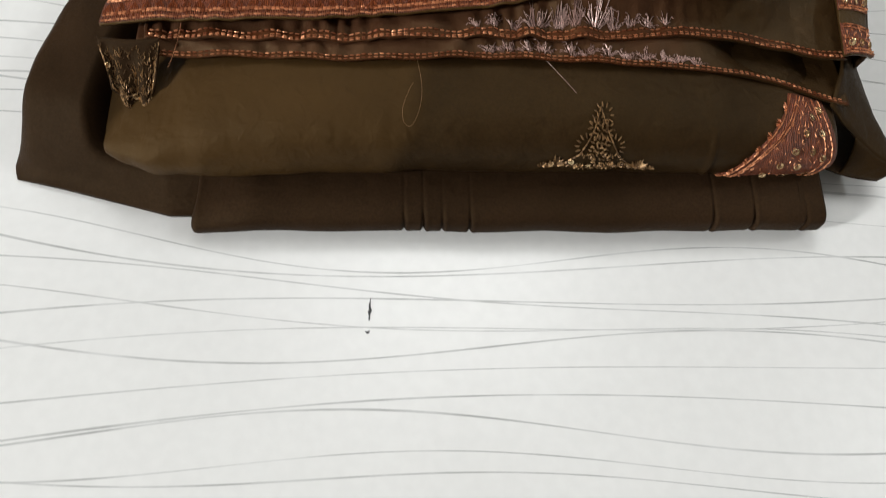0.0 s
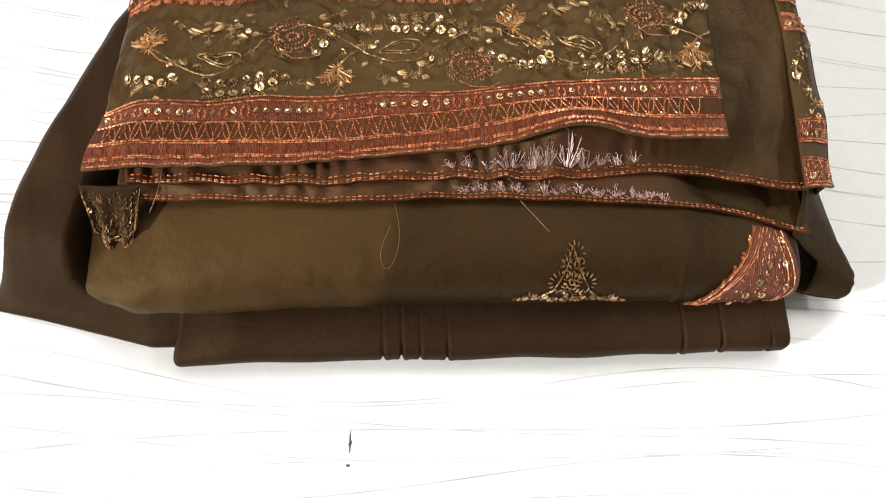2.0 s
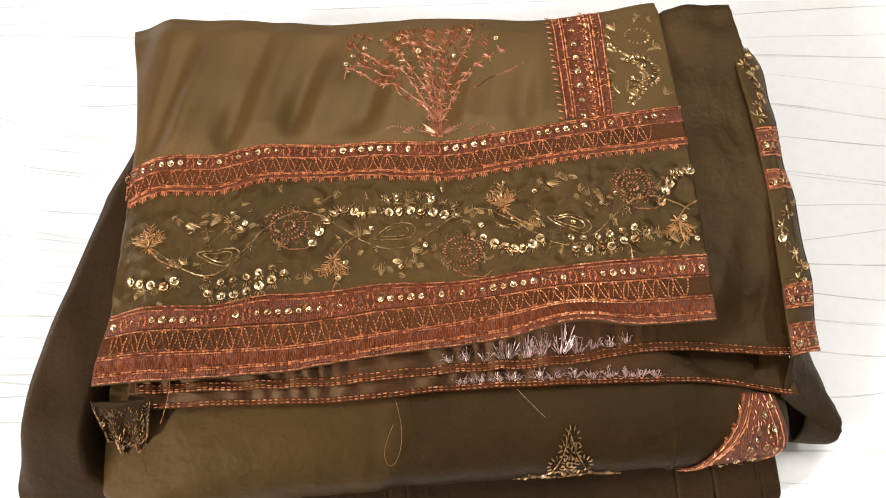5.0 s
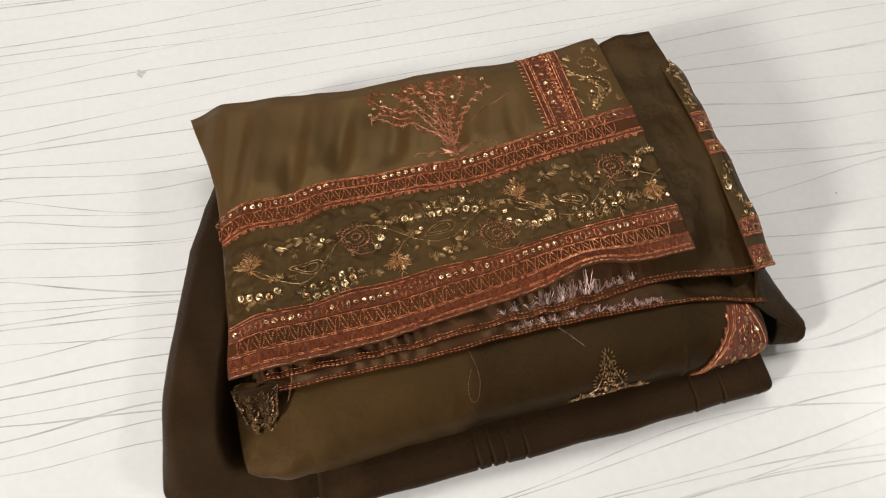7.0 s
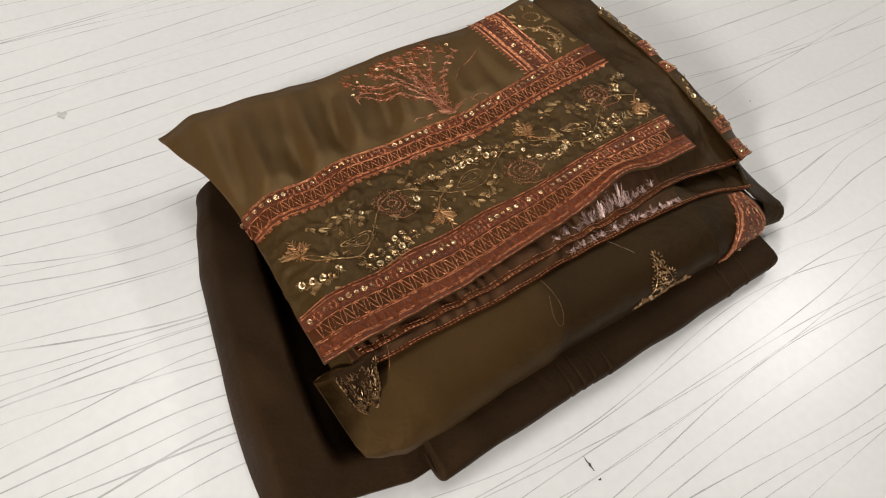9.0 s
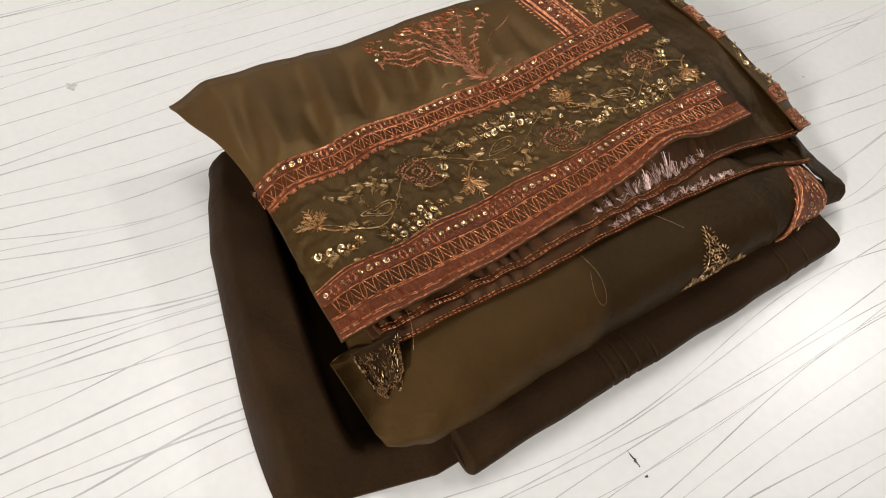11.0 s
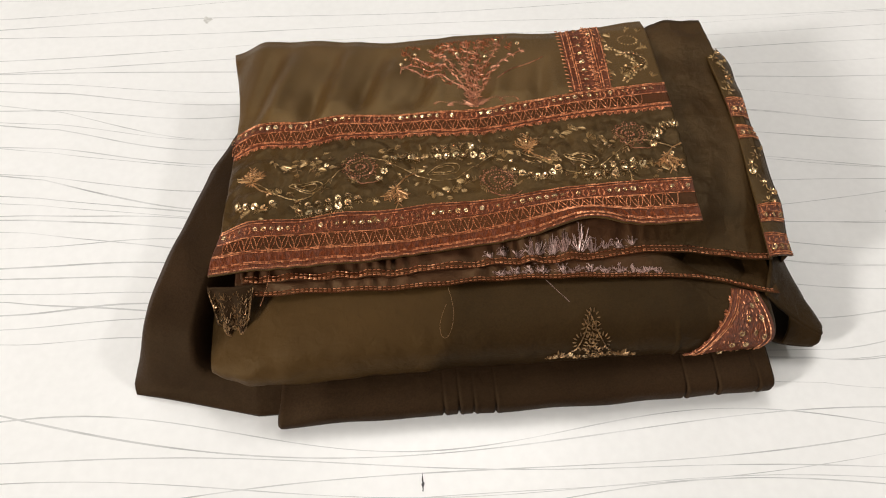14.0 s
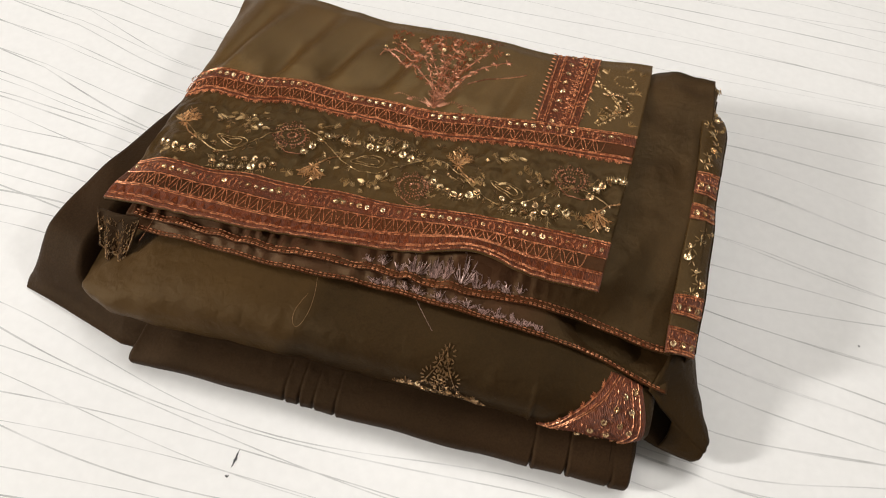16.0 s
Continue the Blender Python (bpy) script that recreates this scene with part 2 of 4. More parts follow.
class Threads:
    """Many stitches, each a small spindle of thread, in one mesh."""

    def __init__(self, fn):
        self.fn, self.v, self.f = fn, [], []

    def spot(self, x, y, lift=0.0):
        p = Vector(self.fn(x, y))
        e = 0.0006
        n = (Vector(self.fn(x + e, y)) - p).cross(Vector(self.fn(x, y + e)) - p).normalized()
        if n.z < -0.3:
            n = -n
        return p + n * lift, n

    def stitch(self, x0, y0, x1, y1, r=0.00045):
        a, na = self.spot(x0, y0, 0.0001)
        b, nb = self.spot(x1, y1, 0.0001)
        d = b - a
        if d.length < 1e-6:
            return
        side = d.cross(na).normalized()
        k = len(self.v)
        self.v += [a - na * r * 0.3, b - nb * r * 0.3]
        for t in (0.25, 0.75):
            c = a.lerp(b, t)
            self.v += [c + side * r, c + na * r * 1.5, c - side * r, c - na * r * 0.4]
        for q in range(4):
            w = (q + 1) % 4
            self.f += [(k, k + 2 + w, k + 2 + q), (k + 2 + q, k + 2 + w, k + 6 + w, k + 6 + q), (k + 1, k + 6 + q, k + 6 + w)]

    def cord(self, pts, r=0.00045, length=0.0024, gap=-0.0005):
        """A line of back-stitches along pts."""
        for (x0, y0), (x1, y1) in zip(pts, pts[1:]):
            d = math.hypot(x1 - x0, y1 - y0)
            n = max(1, round(d / length))
            for i in range(n):
                t0, t1 = i / n, (i + 1) / n - gap / max(d, 1e-6)
                j = random.uniform(-0.00012, 0.00012)
                self.stitch(x0 + (x1 - x0) * t0, y0 + (y1 - y0) * t0 + j, x0 + (x1 - x0) * t1, y0 + (y1 - y0) * t1 + j, r * random.uniform(0.85, 1.15))

    def burst(self, x, y, size, n, a0=0.0, a1=360.0, r=0.0004, inner=0.15):
        for i in range(n):
            a = radians(a0 + (a1 - a0) * (i + random.uniform(-0.3, 0.3)) / max(1, n - 1))
            s = size * random.uniform(0.7, 1.05)
            self.stitch(x + inner * s * math.cos(a), y + inner * s * math.sin(a), x + s * math.cos(a), y + s * math.sin(a), r)

    def leaf(self, x, y, a, size, n=5, r=0.00035):
        """A sprig: a stem with pairs of short slanting stitches."""
        ca, sa = math.cos(radians(a)), math.sin(radians(a))
        self.stitch(x, y, x + ca * size, y + sa * size, r)
        for i in range(n):
            t = size * (0.25 + 0.75 * i / n)
            for s in (42, -42):
                b = radians(a + s + random.uniform(-8, 8))
                q = size * 0.32 * random.uniform(0.75, 1.15)
                self.stitch(x + ca * t, y + sa * t, x + ca * t + math.cos(b) * q, y + sa * t + math.sin(b) * q, r)

    def ring(self, x, y, rx, ry, n, size, r=0.0004, a0=0.0, a1=360.0, tilt=0.0):
        """Short stitches set radially round an oval."""
        ct, st = math.cos(radians(tilt)), math.sin(radians(tilt))
        for i in range(n):
            a = radians(a0 + (a1 - a0) * i / n)
            for k0, k1 in ((1.0, 1.0 + size / max(rx, ry)),):
                p = [(k * rx * math.cos(a) * ct - k * ry * math.sin(a) * st + x, k * rx * math.cos(a) * st + k * ry * math.sin(a) * ct + y) for k in (k0, k1)]
                self.stitch(*p[0], *p[1], r * random.uniform(0.8, 1.2))

    def outline(self, x, y, rx, ry, tilt=0.0, r=0.00035):
        ct, st = math.cos(radians(tilt)), math.sin(radians(tilt))
        pts = []
        for i in range(19):
            a = 2 * math.pi * i / 18
            px, py = rx * math.cos(a), ry * math.sin(a) * (0.65 + 0.35 * math.cos(a))
            pts.append((x + px * ct - py * st, y + px * st + py * ct))
        self.cord(pts, r, 0.0016)

    def build(self, name, mat, parent, label=""):
        ob = mesh_object(name, self.v, self.f, mat, parent, label, smooth=False)
        return tagged(ob, kind="stuff")


def sequin_mesh(radius):
    v, f = [], []
    for r, z in ((0.36, -0.12), (0.66, 0.0), (1.0, 0.2), (1.0, 0.12)):
        for i in range(12):
            a = i * math.pi / 6
            v.append((radius * r * math.cos(a), radius * r * math.sin(a), radius * z))
    for k in range(3):
        for i in range(12):
            j = (i + 1) % 12
            if i == 0 and k < 2 or i == 6 and k == 0:
                continue
            f.append((k * 12 + i, (k + 1) * 12 + i, (k + 1) * 12 + j, k * 12 + j))
    # the holding thread across
    o = len(v)
    v += [(-radius * 0.95, -0.0002, radius * 0.22), (-radius * 0.95, 0.0002, radius * 0.22), (0, 0.00025, radius * 0.02), (0, -0.00025, radius * 0.02)]
    f.append((o, o + 3, o + 2, o + 1))
    me = bpy.data.meshes.new("sequin")
    me.from_pydata(v, [], f)
    me.polygons.foreach_set("use_smooth", [True] * len(me.polygons))
    me.materials.append(SEQUIN)
    return me


SEQ = {k: sequin_mesh(k * 0.0001) for k in (14, 18, 23)}


def sequin(fn, x, y, size, parent, tilt=22):
    p, n = Threads(fn).spot(x, y, 0.0009)
    q = n.to_track_quat("Z", "Y").to_matrix().to_4x4()
    m = Matrix.Translation(p) @ q @ pose(0, 0, 0, random.uniform(-tilt, tilt), random.uniform(-tilt, tilt), 75 + random.uniform(-25, 25))
    ob = new("sequin", SEQ[size])
    ob.parent = parent
    ob.matrix_basis = m
    return ob


def thing(name, label, category):
    ob = new(name)
    return tagged(ob, label, category)


# ---- the room and the table ----
def box(name, x0, y0, z0, x1, y1, z1, mat, bevel=0.0):
    bm = bmesh.new()
    bmesh.ops.create_cube(bm, size=1)
    for v in bm.verts:
        v.co = ((x0 + x1) / 2 + v.co.x * (x1 - x0), (y0 + y1) / 2 + v.co.y * (y1 - y0), (z0 + z1) / 2 + v.co.z * (z1 - z0))
    if bevel:
        bmesh.ops.bevel(bm, geom=bm.edges[:], offset=bevel, segments=3, affect="EDGES", profile=0.5)
    me = bpy.data.meshes.new(name)
    bm.to_mesh(me)
    bm.free()
    me.materials.append(mat)
    return new(name, me)


tagged(box("floor", -2.6, -2.6, -0.85, 2.6, 2.6, -0.75, FLOOR), "dark tiled floor of the room", "floor", kind="structure")
tagged(box("ceiling", -2.6, -2.6, 1.85, 2.6, 2.6, 1.95, CEILING), "white painted ceiling", "ceiling", kind="structure")
tagged(box("wall_west", -2.6, -2.5, -0.75, -2.5, 2.5, 1.85, WALL), "grey beige painted wall", "wall", kind="structure")
tagged(box("wall_east", 2.5, -2.5, -0.75, 2.6, 2.5, 1.85, WALL), "grey beige painted wall", "wall", kind="structure")
tagged(box("wall_north", -2.6, 2.5, -0.75, 2.6, 2.6, 1.85, WALL), "grey beige painted wall", "wall", kind="structure")
tagged(box("wall_south", -2.6, -2.6, -0.75, 2.6, -2.5, 1.85, WALL), "grey beige painted wall", "wall", kind="structure")

table = thing("table", "white laminate table printed with wavy grey lines", "table")
top = box("tabletop", -0.9, -0.75, -0.03, 0.9, 1.05, 0.0, LAMINATE, 0.003)
top.parent = table
for sx in (-0.82, 0.82):
    for sy in (-0.67, 0.97):
        leg = box("leg", sx - 0.03, sy - 0.03, -0.75, sx + 0.03, sy + 0.03, -0.031, WALL, 0.003)
        leg.parent = table

# printed lines: level, slope, swing, phase, wavelength
WAVES = [(-0.0096, -0.079, 0.0129, -22, 0.40), (-0.0084, -0.155, 0.0272, -21, 0.81), (-0.0319, -0.106, 0.0026, -62, 0.35),
         (-0.0445, -0.085, 0.0060, -30, 0.42), (-0.0325, 0.073, 0.0134, -178, 0.75), (-0.0553, -0.049, 0.0112, 9, 0.48),
         (-0.0465, 0.043, 0.0066, 179, 0.56), (-0.0704, 0.032, 0.0062, 121, 0.69), (-0.0939, -0.019, 0.0103, 155, 0.44),
         (-0.0906, 0.024, 0.0139, 108, 0.83), (-0.1084, -0.029, 0.0066, 125, 0.37), (-0.1155, -0.051, 0.0047, 91, 0.35)]
rng = random.Random(5)
y = 0.33
while y < 0.95:
    WAVES.append((y, rng.uniform(-0.07, 0.03), rng.uniform(0.002, 0.009), rng.uniform(0, 360), rng.uniform(0.4, 0.8)))
    y += rng.uniform(0.009, 0.022)
y = -0.13
while y > -0.6:
    WAVES.append((y, rng.uniform(-0.06, 0.04), rng.uniform(0.003, 0.012), rng.uniform(0, 360), rng.uniform(0.35, 0.8)))
    y -= rng.uniform(0.010, 0.024)


def printed_line(fn, k):
    lv, lf = [], []
    for i in range(141):
        x = -0.89 + 1.78 * i / 140
        yy = min(1.04, max(-0.74, fn(x)))
        w = (0.00036 + 0.00018 * step(-0.12, -0.26, x)) * (0.6 + 0.9 * abs(wob(x, k * 0.37, 9.0, k)) + 0.25 * math.sin(k * 1.7))
        z = 0.00006 + 0.000012 * (k % 7)
        lv += [(x, yy - w, z), (x, yy + w, z)]
        if i:
            b = len(lv) - 4
            lf.append((b, b + 2, b + 3, b + 1))
    mesh_object("printed_line", lv, lf, LINE_GREY, table, smooth=False)


# lines that pass beneath the pile: where they leave it on either side
WEST = [(0.323, 0.305), (0.312, 0.290), (0.292, 0.275), (0.290, 0.251), (0.276, 0.250), (0.270, 0.239), (0.250, 0.224), (0.246, 0.221),
        (0.221, 0.197), (0.217, 0.179), (0.200, 0.176), (0.193, 0.171), (0.183, 0.170), (0.179, 0.160), (0.167, 0.141), (0.154, 0.151),
        (0.137, 0.130), (0.128, 0.1145), (0.115, 0.104), (0.109, 0.088), (0.099, 0.095), (0.088, 0.084), (0.077, 0.069)]
EAST = [(0.310, 0.309), (0.295, 0.288), (0.280, 0.260), (0.257, 0.234), (0.231, 0.212), (0.204, 0.181), (0.177, 0.170), (0.152, 0.160),
        (0.139, 0.127), (0.121, 0.099), (0.103, 0.085), (0.083, 0.066), (0.055, 0.060), (0.030, 0.046), (0.024, 0.028), (0.006, -0.005)]
for k, (a, b) in enumerate(WEST):
    c, d = EAST[round(k * (len(EAST) - 1) / (len(WEST) - 1))]
    far_w, far_e = a + (a - b) * 1.2 + rng.uniform(-0.012, 0.012), d + (d - c) * 0.8 + rng.uniform(-0.012, 0.012)
    through_pile = curve([(-0.57, far_w), (-0.33, a), (-0.21, b), (0.19, c), (0.32, d), (0.58, far_e)])
    printed_line(lambda x, f=through_pile, q=k: f(x) + 0.0012 * wob(x, q, 14.0, q), 40 + k)
for k, (y0, slope, amp, ph, wl) in enumerate(WAVES):
    printed_line(lambda x: y0 + slope * x * (1 - 0.35 * min(1, abs(x))) + amp * math.sin(2 * math.pi * x / wl + radians(ph)), k)


def scuff(name, cx, cy, length, width, angle, mat, label, seed):
    """A flat, ragged mark on the laminate."""
    v = [(0, 0, 0.0003)]
    n = 22
    for i in range(n):
        a = 2 * math.pi * i / n
        k = 0.75 + 0.6 * noise.noise(Vector((math.cos(a) * 1.6, math.sin(a) * 1.6, seed)))
        px, py = length / 2 * math.cos(a) * (0.8 + 0.2 * k), width / 2 * math.sin(a) * k * (1 + 0.5 * math.cos(a * 2.5 + seed))
        c, s = math.cos(radians(angle)), math.sin(radians(angle))
        v.append((px * c - py * s, px * s + py * c, 0.00015))
    f = [(0, 1 + i, 1 + (i + 1) % n) for i in range(n)]
    ob = mesh_object(name, v, f, mat, table, label)
    ob.location = (cx, cy, 0)
    return ob


scuff("scuff_mark", -0.0680, -0.0335, 0.0075, 0.0007, 86, SCUFF, "black scratch on the laminate", 2.0)
scuff("scuff_mark", -0.0681, -0.0385, 0.0062, 0.0019, 84, SCUFF, "black scratch on the laminate", 4.3)
scuff("scuff_mark", -0.0690, -0.0468, 0.0022, 0.0018, 20, SCUFF, "small black spot", 7.0)
scuff("scuff_mark", 0.349, 0.514, 0.012, 0.008, -20, PALE_SCUFF, "grey smudge on the laminate", 1.0)
scuff("scuff_mark", 0.350, 0.513, 0.006, 0.0035, -30, SCUFF, "dark smudge", 3.0)
scuff("scuff_mark", 0.366, 0.464, 0.005, 0.003, 0, PALE_SCUFF, "grey spot", 5.0)
scuff("scuff_mark", 0.294, 0.139, 0.0016, 0.0014, 0, SCUFF, "tiny dark speck", 6.0)
scuff("scuff_mark", -0.226, 0.402, 0.009, 0.008, 10, PALE_SCUFF, "pale grey smudge", 8.0)


# ---- heights of the pile ----
crown = curve([(-0.187, 0.0655), (-0.16, 0.0695), (-0.12, 0.0705), (-0.07, 0.0705), (-0.03, 0.074), (0.01, 0.080), (0.05, 0.082), (0.107, 0.0825), (0.125, 0.081), (0.16, 0.079)])


def z_top(x, y):
    """Height of the uppermost cloth over the table."""
    z = crown(x) - 0.09 * max(0, y - 0.2)
    z -= 0.002 * step(-0.12, -0.187, x) * step(0.19, 0.29, y) + 0.0085 * step(-0.158, -0.187, x) * step(0.078, 0.115, y)
    z += 0.010 * math.exp(-((x - 0.037) / 0.024) ** 2) * step(0.105, 0.076, y)
    z += 0.003 * math.exp(-((x + 0.1) / 0.03) ** 2) * step(0.1, 0.078, y)
    return z


def set_back(x, y):
    """How far the embroidery is pushed back where the pile sags."""
    return 0.0085 * step(-0.135, -0.1, x) * step(0.0, -0.055, x) * step(0.086, 0.112, y) * step(0.3, 0.18, y)


# ---- folded trousers at the bottom ----
trousers = thing("folded_trousers", "folded dark brown cotton trousers at the bottom of the pile", "trousers")
PLEATS = ((-0.052, 0.0012), (-0.043, 0.0018), (-0.034, 0.0009), (-0.021, 0.0012), (0.095, 0.0018), (0.115, 0.0022), (0.141, 0.001))


def pleat(x):
    d = 0.0
    for c, a in PLEATS:
        d += 1.5 * a * math.exp(-((x - c) / 0.0007) ** 2) - 0.25 * a * math.exp(-((x - c - 0.0022) / 0.0012) ** 2)
    return d


def roll(u, v):
    """The rounded front fold: u along it, v round it."""
    x = -0.150 + 0.303 * u
    end = min(1, (1 - (1 - min(u, 1 - u) / 0.012) ** 2) ** 0.5) if min(u, 1 - u) < 0.012 else 1.0
    h = (0.0225 + 0.0015 * math.sin(x * 21)) * (0.55 + 0.45 * end) * (0.72 + 0.28 * step(0.0, 0.10, u))
    a = math.pi * 2 * v
    c, s = math.cos(a), math.sin(a)
    ex = 0.62
    yy = 0.135 - 0.135 * math.copysign(abs(c) ** 0.28, c)
    zz = h / 2 + h / 2 * math.copysign(abs(s) ** ex, s)
    yy += 0.0012 * wob(x, zz, 30) - 0.001 * math.sin(x * 16 + 0.6) + pleat(x) * (step(0.0, 0.35, zz / h) if c > 0 else 0)
    return (x + 0.002 * wob(yy, zz, 60, 2) * (1 if u > 0.95 or u < 0.05 else 0), yy + (0.135 - yy) * 0.03 * (1 - end), max(0.0006, zz))


def loft(name, fn, nu, nv, mat, parent, label=""):
    """A closed tube of cloth, its ends filled."""
    v = [Vector(fn(i / (nu - 1), j / nv)) for i in range(nu) for j in range(nv)]
    f = grid_faces(nu, nv, True)
    f += [tuple(range(nv - 1, -1, -1)), tuple((nu - 1) * nv + j for j in range(nv))]
    ob = mesh_object(name, v, f, mat, parent, label)
    for face in ob.data.polygons[-2:]:
        face.use_smooth = False
    return ob


loft("front_roll", roll, 620, 64, DARK, trousers, "rounded front fold with pressed pleats")

slack_x = curve([(0.028, -0.231), (0.036, -0.235), (0.044, -0.2362), (0.09, -0.2295), (0.14, -0.217), (0.2, -0.2015), (0.235, -0.188), (0.262, -0.176)])


def slack(u, v):
    """The loose half that lies out beside the pile."""
    front = 0.034 - 0.021 * min(1, v / 0.8)
    yy = front + (0.262 - front) * u
    xo = slack_x(yy) - 0.004
    w = 0.09
    t = v
    x = xo + w * t
    rim = math.sin(min(1, t / 0.14) * math.pi / 2)
    body = 0.009 + 0.027 * step(0.0, 0.16, u) * (0.78 + 0.22 * math.sin(u * 5))
    z = body * (0.12 + 0.88 * rim) - 0.030 * step(0.43, 0.55, t) * step(0.05, 0.16, u)
    z += 0.0022 * wob(x, yy * 0.5, 55, 3) * step(0.05, 0.3, u)
    z *= 0.35 + 0.65 * step(0, 0.06, u)
    x -= 0.003 * math.sin(min(1, t / 0.1) * math.pi) * step(0.1, 0.3, u)
    return (x, yy, max(0.0008, z))


def slab(name, fn, nu, nv, mat, parent, label=""):
    """A heap of cloth: its upper side fn, a skirt down to the table and a flat underside."""
    v = [Vector(fn(i / (nu - 1), j / (nv - 1))) for i in range(nu) for j in range(nv)]
    n0 = len(v)
    v += [Vector((p.x, p.y, 0.0004)) for p in v]
    f = [q[::-1] for q in grid_faces(nu, nv)]
    f += [tuple(n0 + k for k in q[::-1]) for q in f]
    rim = [i * nv for i in range(nu)] + [(nu - 1) * nv + j for j in range(1, nv)]
    rim += [i * nv + nv - 1 for i in range(nu - 2, -1, -1)] + [j for j in range(nv - 2, 0, -1)]
    for a, b in zip(rim, rim[1:] + rim[:1]):
        f.append((a, b, n0 + b, n0 + a))
    return mesh_object(name, v, f, mat, parent, label)


slab("side_fold", slack, 60, 40, DARK, trousers, "loose fold lying out on the table")

# ---- folded shirt in the middle ----
shirt = thing("folded_shirt", "folded olive brown shirt with gold embroidered motif", "shirt")
shirt_y = curve([(-0.187, 0.031), (-0.178, 0.026), (-0.163, 0.020), (-0.14, 0.0195), (-0.05, 0.0195), (0.03, 0.019), (0.1, 0.0185), (0.14, 0.021), (0.157, 0.025)])
shirt_low = curve([(-0.187, 0.032), (-0.176, 0.027), (-0.163, 0.0215), (-0.14, 0.0205), (-0.05, 0.023), (0.1, 0.024), (0.157, 0.022)])
shirt_high = curve([(-0.187, 0.0435), (-0.17, 0.0485), (-0.12, 0.0565), (-0.02, 0.0585), (0.09, 0.0560), (0.13, 0.0505), (0.157, 0.042)])


def shirt_body(u, v):
    x = -0.187 + 0.344 * u
    e = min(1, u / 0.005, (1 - u) / 0.02)
    end = (1 - (1 - e) ** 2) ** 0.5
    lo, hi, y0 = shirt_low(x), shirt_high(x), shirt_y(x)
    mid = (lo + hi) / 2 - 0.006
    a = 2 * math.pi * v
    c, s = math.cos(a), math.sin(a)
    # front: a soft belly that leans back towards its top
    depth = (0.245 - y0 - 0.036) * (0.04 + 0.96 * step(-0.178, -0.150, x))
    if c > 0:
        yy = y0 + 0.036 * (1 - abs(c) ** 0.8) * ((1.0 + 0.3 * step(-0.048, -0.058, x)) if s > 0 else 0.35)
    else:
        yy = y0 + 0.036 * ((1.0 + 0.3 * step(-0.048, -0.058, x)) if s > 0 else 0.35) + depth * min(1, abs(c)) ** 0.6
    zz = mid + (hi - mid) * math.copysign(abs(s) ** 0.85, s) if s > 0 else mid + (mid - lo) * math.copysign(abs(s) ** 0.7, s)
    zz = mid + (zz - mid) * (0.25 + 0.75 * end)
    k = 0.0028 * wob(x, zz * 2, 20, 5) + 0.0013 * wob(x, zz * 0.6, 55, 6) + 0.0016 * step(-0.13, -0.18, x) * wob(x, zz, 110, 8) - 0.0014 * math.exp(-((x - 0.088) / 0.0011) ** 2)
    x += 1.7 * max(0, zz - 0.036) * step(-0.145, -0.187, x)
    return (x, yy + k + 0.008 * (1 - end) * (1 if c > 0 else 0), zz + 0.0006 * wob(x, yy, 60, 7))


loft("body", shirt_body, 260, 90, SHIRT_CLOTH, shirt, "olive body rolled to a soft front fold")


def on_shirt(x, z):
    """The shirt's front fold at a place along it and a height on it."""
    u = (x + 0.187) / 0.344
    v = (z - 0.026) / 0.0295 * 0.215 - 0.03
    p = shirt_body(min(0.985, max(0.015, u)), v % 1.0)
    return (p[0], p[1] - 0.0005, p[2] + 0.0004)


class FrontThreads(Threads):
    def spot(self, x, y, lift=0.0):
        p = Vector(self.fn(x, y))
        e = 0.001
        n = (Vector(self.fn(x + e, y)) - p).cross(Vector(self.fn(x, y + e)) - p).normalized()
        if n.y > 0:
            n = -n
        return p + n * lift, n


def front_sequin(fn, x, z, size, parent):
    p, n = FrontThreads(fn).spot(x, z, 0.0006)
    ob = new("sequin", SEQ[size])
    ob.parent = parent
    ob.matrix_basis = Matrix.Translation(p) @ n.to_track_quat("Z", "Y").to_matrix().to_4x4() @ pose(0, 0, 0, random.uniform(-12, 12), random.uniform(-12, 12), random.uniform(40, 110))


# a small triangular motif on the front fold
tri = FrontThreads(on_shirt)
mx = 0.0355
for k in range(6):
    tri.ring(mx + random.uniform(-0.002, 0.002), 0.034 + 0.0036 * k, 0.0026, 0.0024, 11, 0.0022, 0.00036)
for s in (-1, 1):
    tri.ring(mx + s * 0.0055, 0.040, 0.0036, 0.0034, 14, 0.0026, 0.00036)
    tri.ring(mx + s * 0.0065, 0.0325, 0.0036, 0.003, 14, 0.0024, 0.0003)
    tri.ring(mx + s * 0.002, 0.047, 0.0024, 0.0022, 10, 0.002, 0.00036)
    tri.burst(mx + s * 0.019, 0.0300, 0.0055, 12, 10, 170, 0.00036)
    tri.cord([(mx + s * 0.024, 0.0295), (mx + s * 0.015, 0.031), (mx + s * 0.009, 0.036), (mx + s * 0.003, 0.047), (mx, 0.0545)], 0.00036, 0.002)
for k in range(15):
    x = mx - 0.025 + 0.050 * k / 14
    tri.burst(x, 0.0295, 0.0030, 6, 20, 160, 0.0003)
motif = tri.build("motif", ANTIQUE, shirt, "small gold triangular motif")
for k, x in enumerate((-0.021, -0.012, -0.004, 0.006, 0.014)):
    front_sequin(on_shirt, mx + x, 0.0315 + 0.001 * (k % 2), 14, motif)

# an embroidered corner that wraps the fold's end
patch_l = curve([(0.024, 0.094), (0.036, 0.105), (0.048, 0.117), (0.062, 0.127)])
patch_r = curve([(0.024, 0.142), (0.036, 0.151), (0.048, 0.151), (0.062, 0.146)])


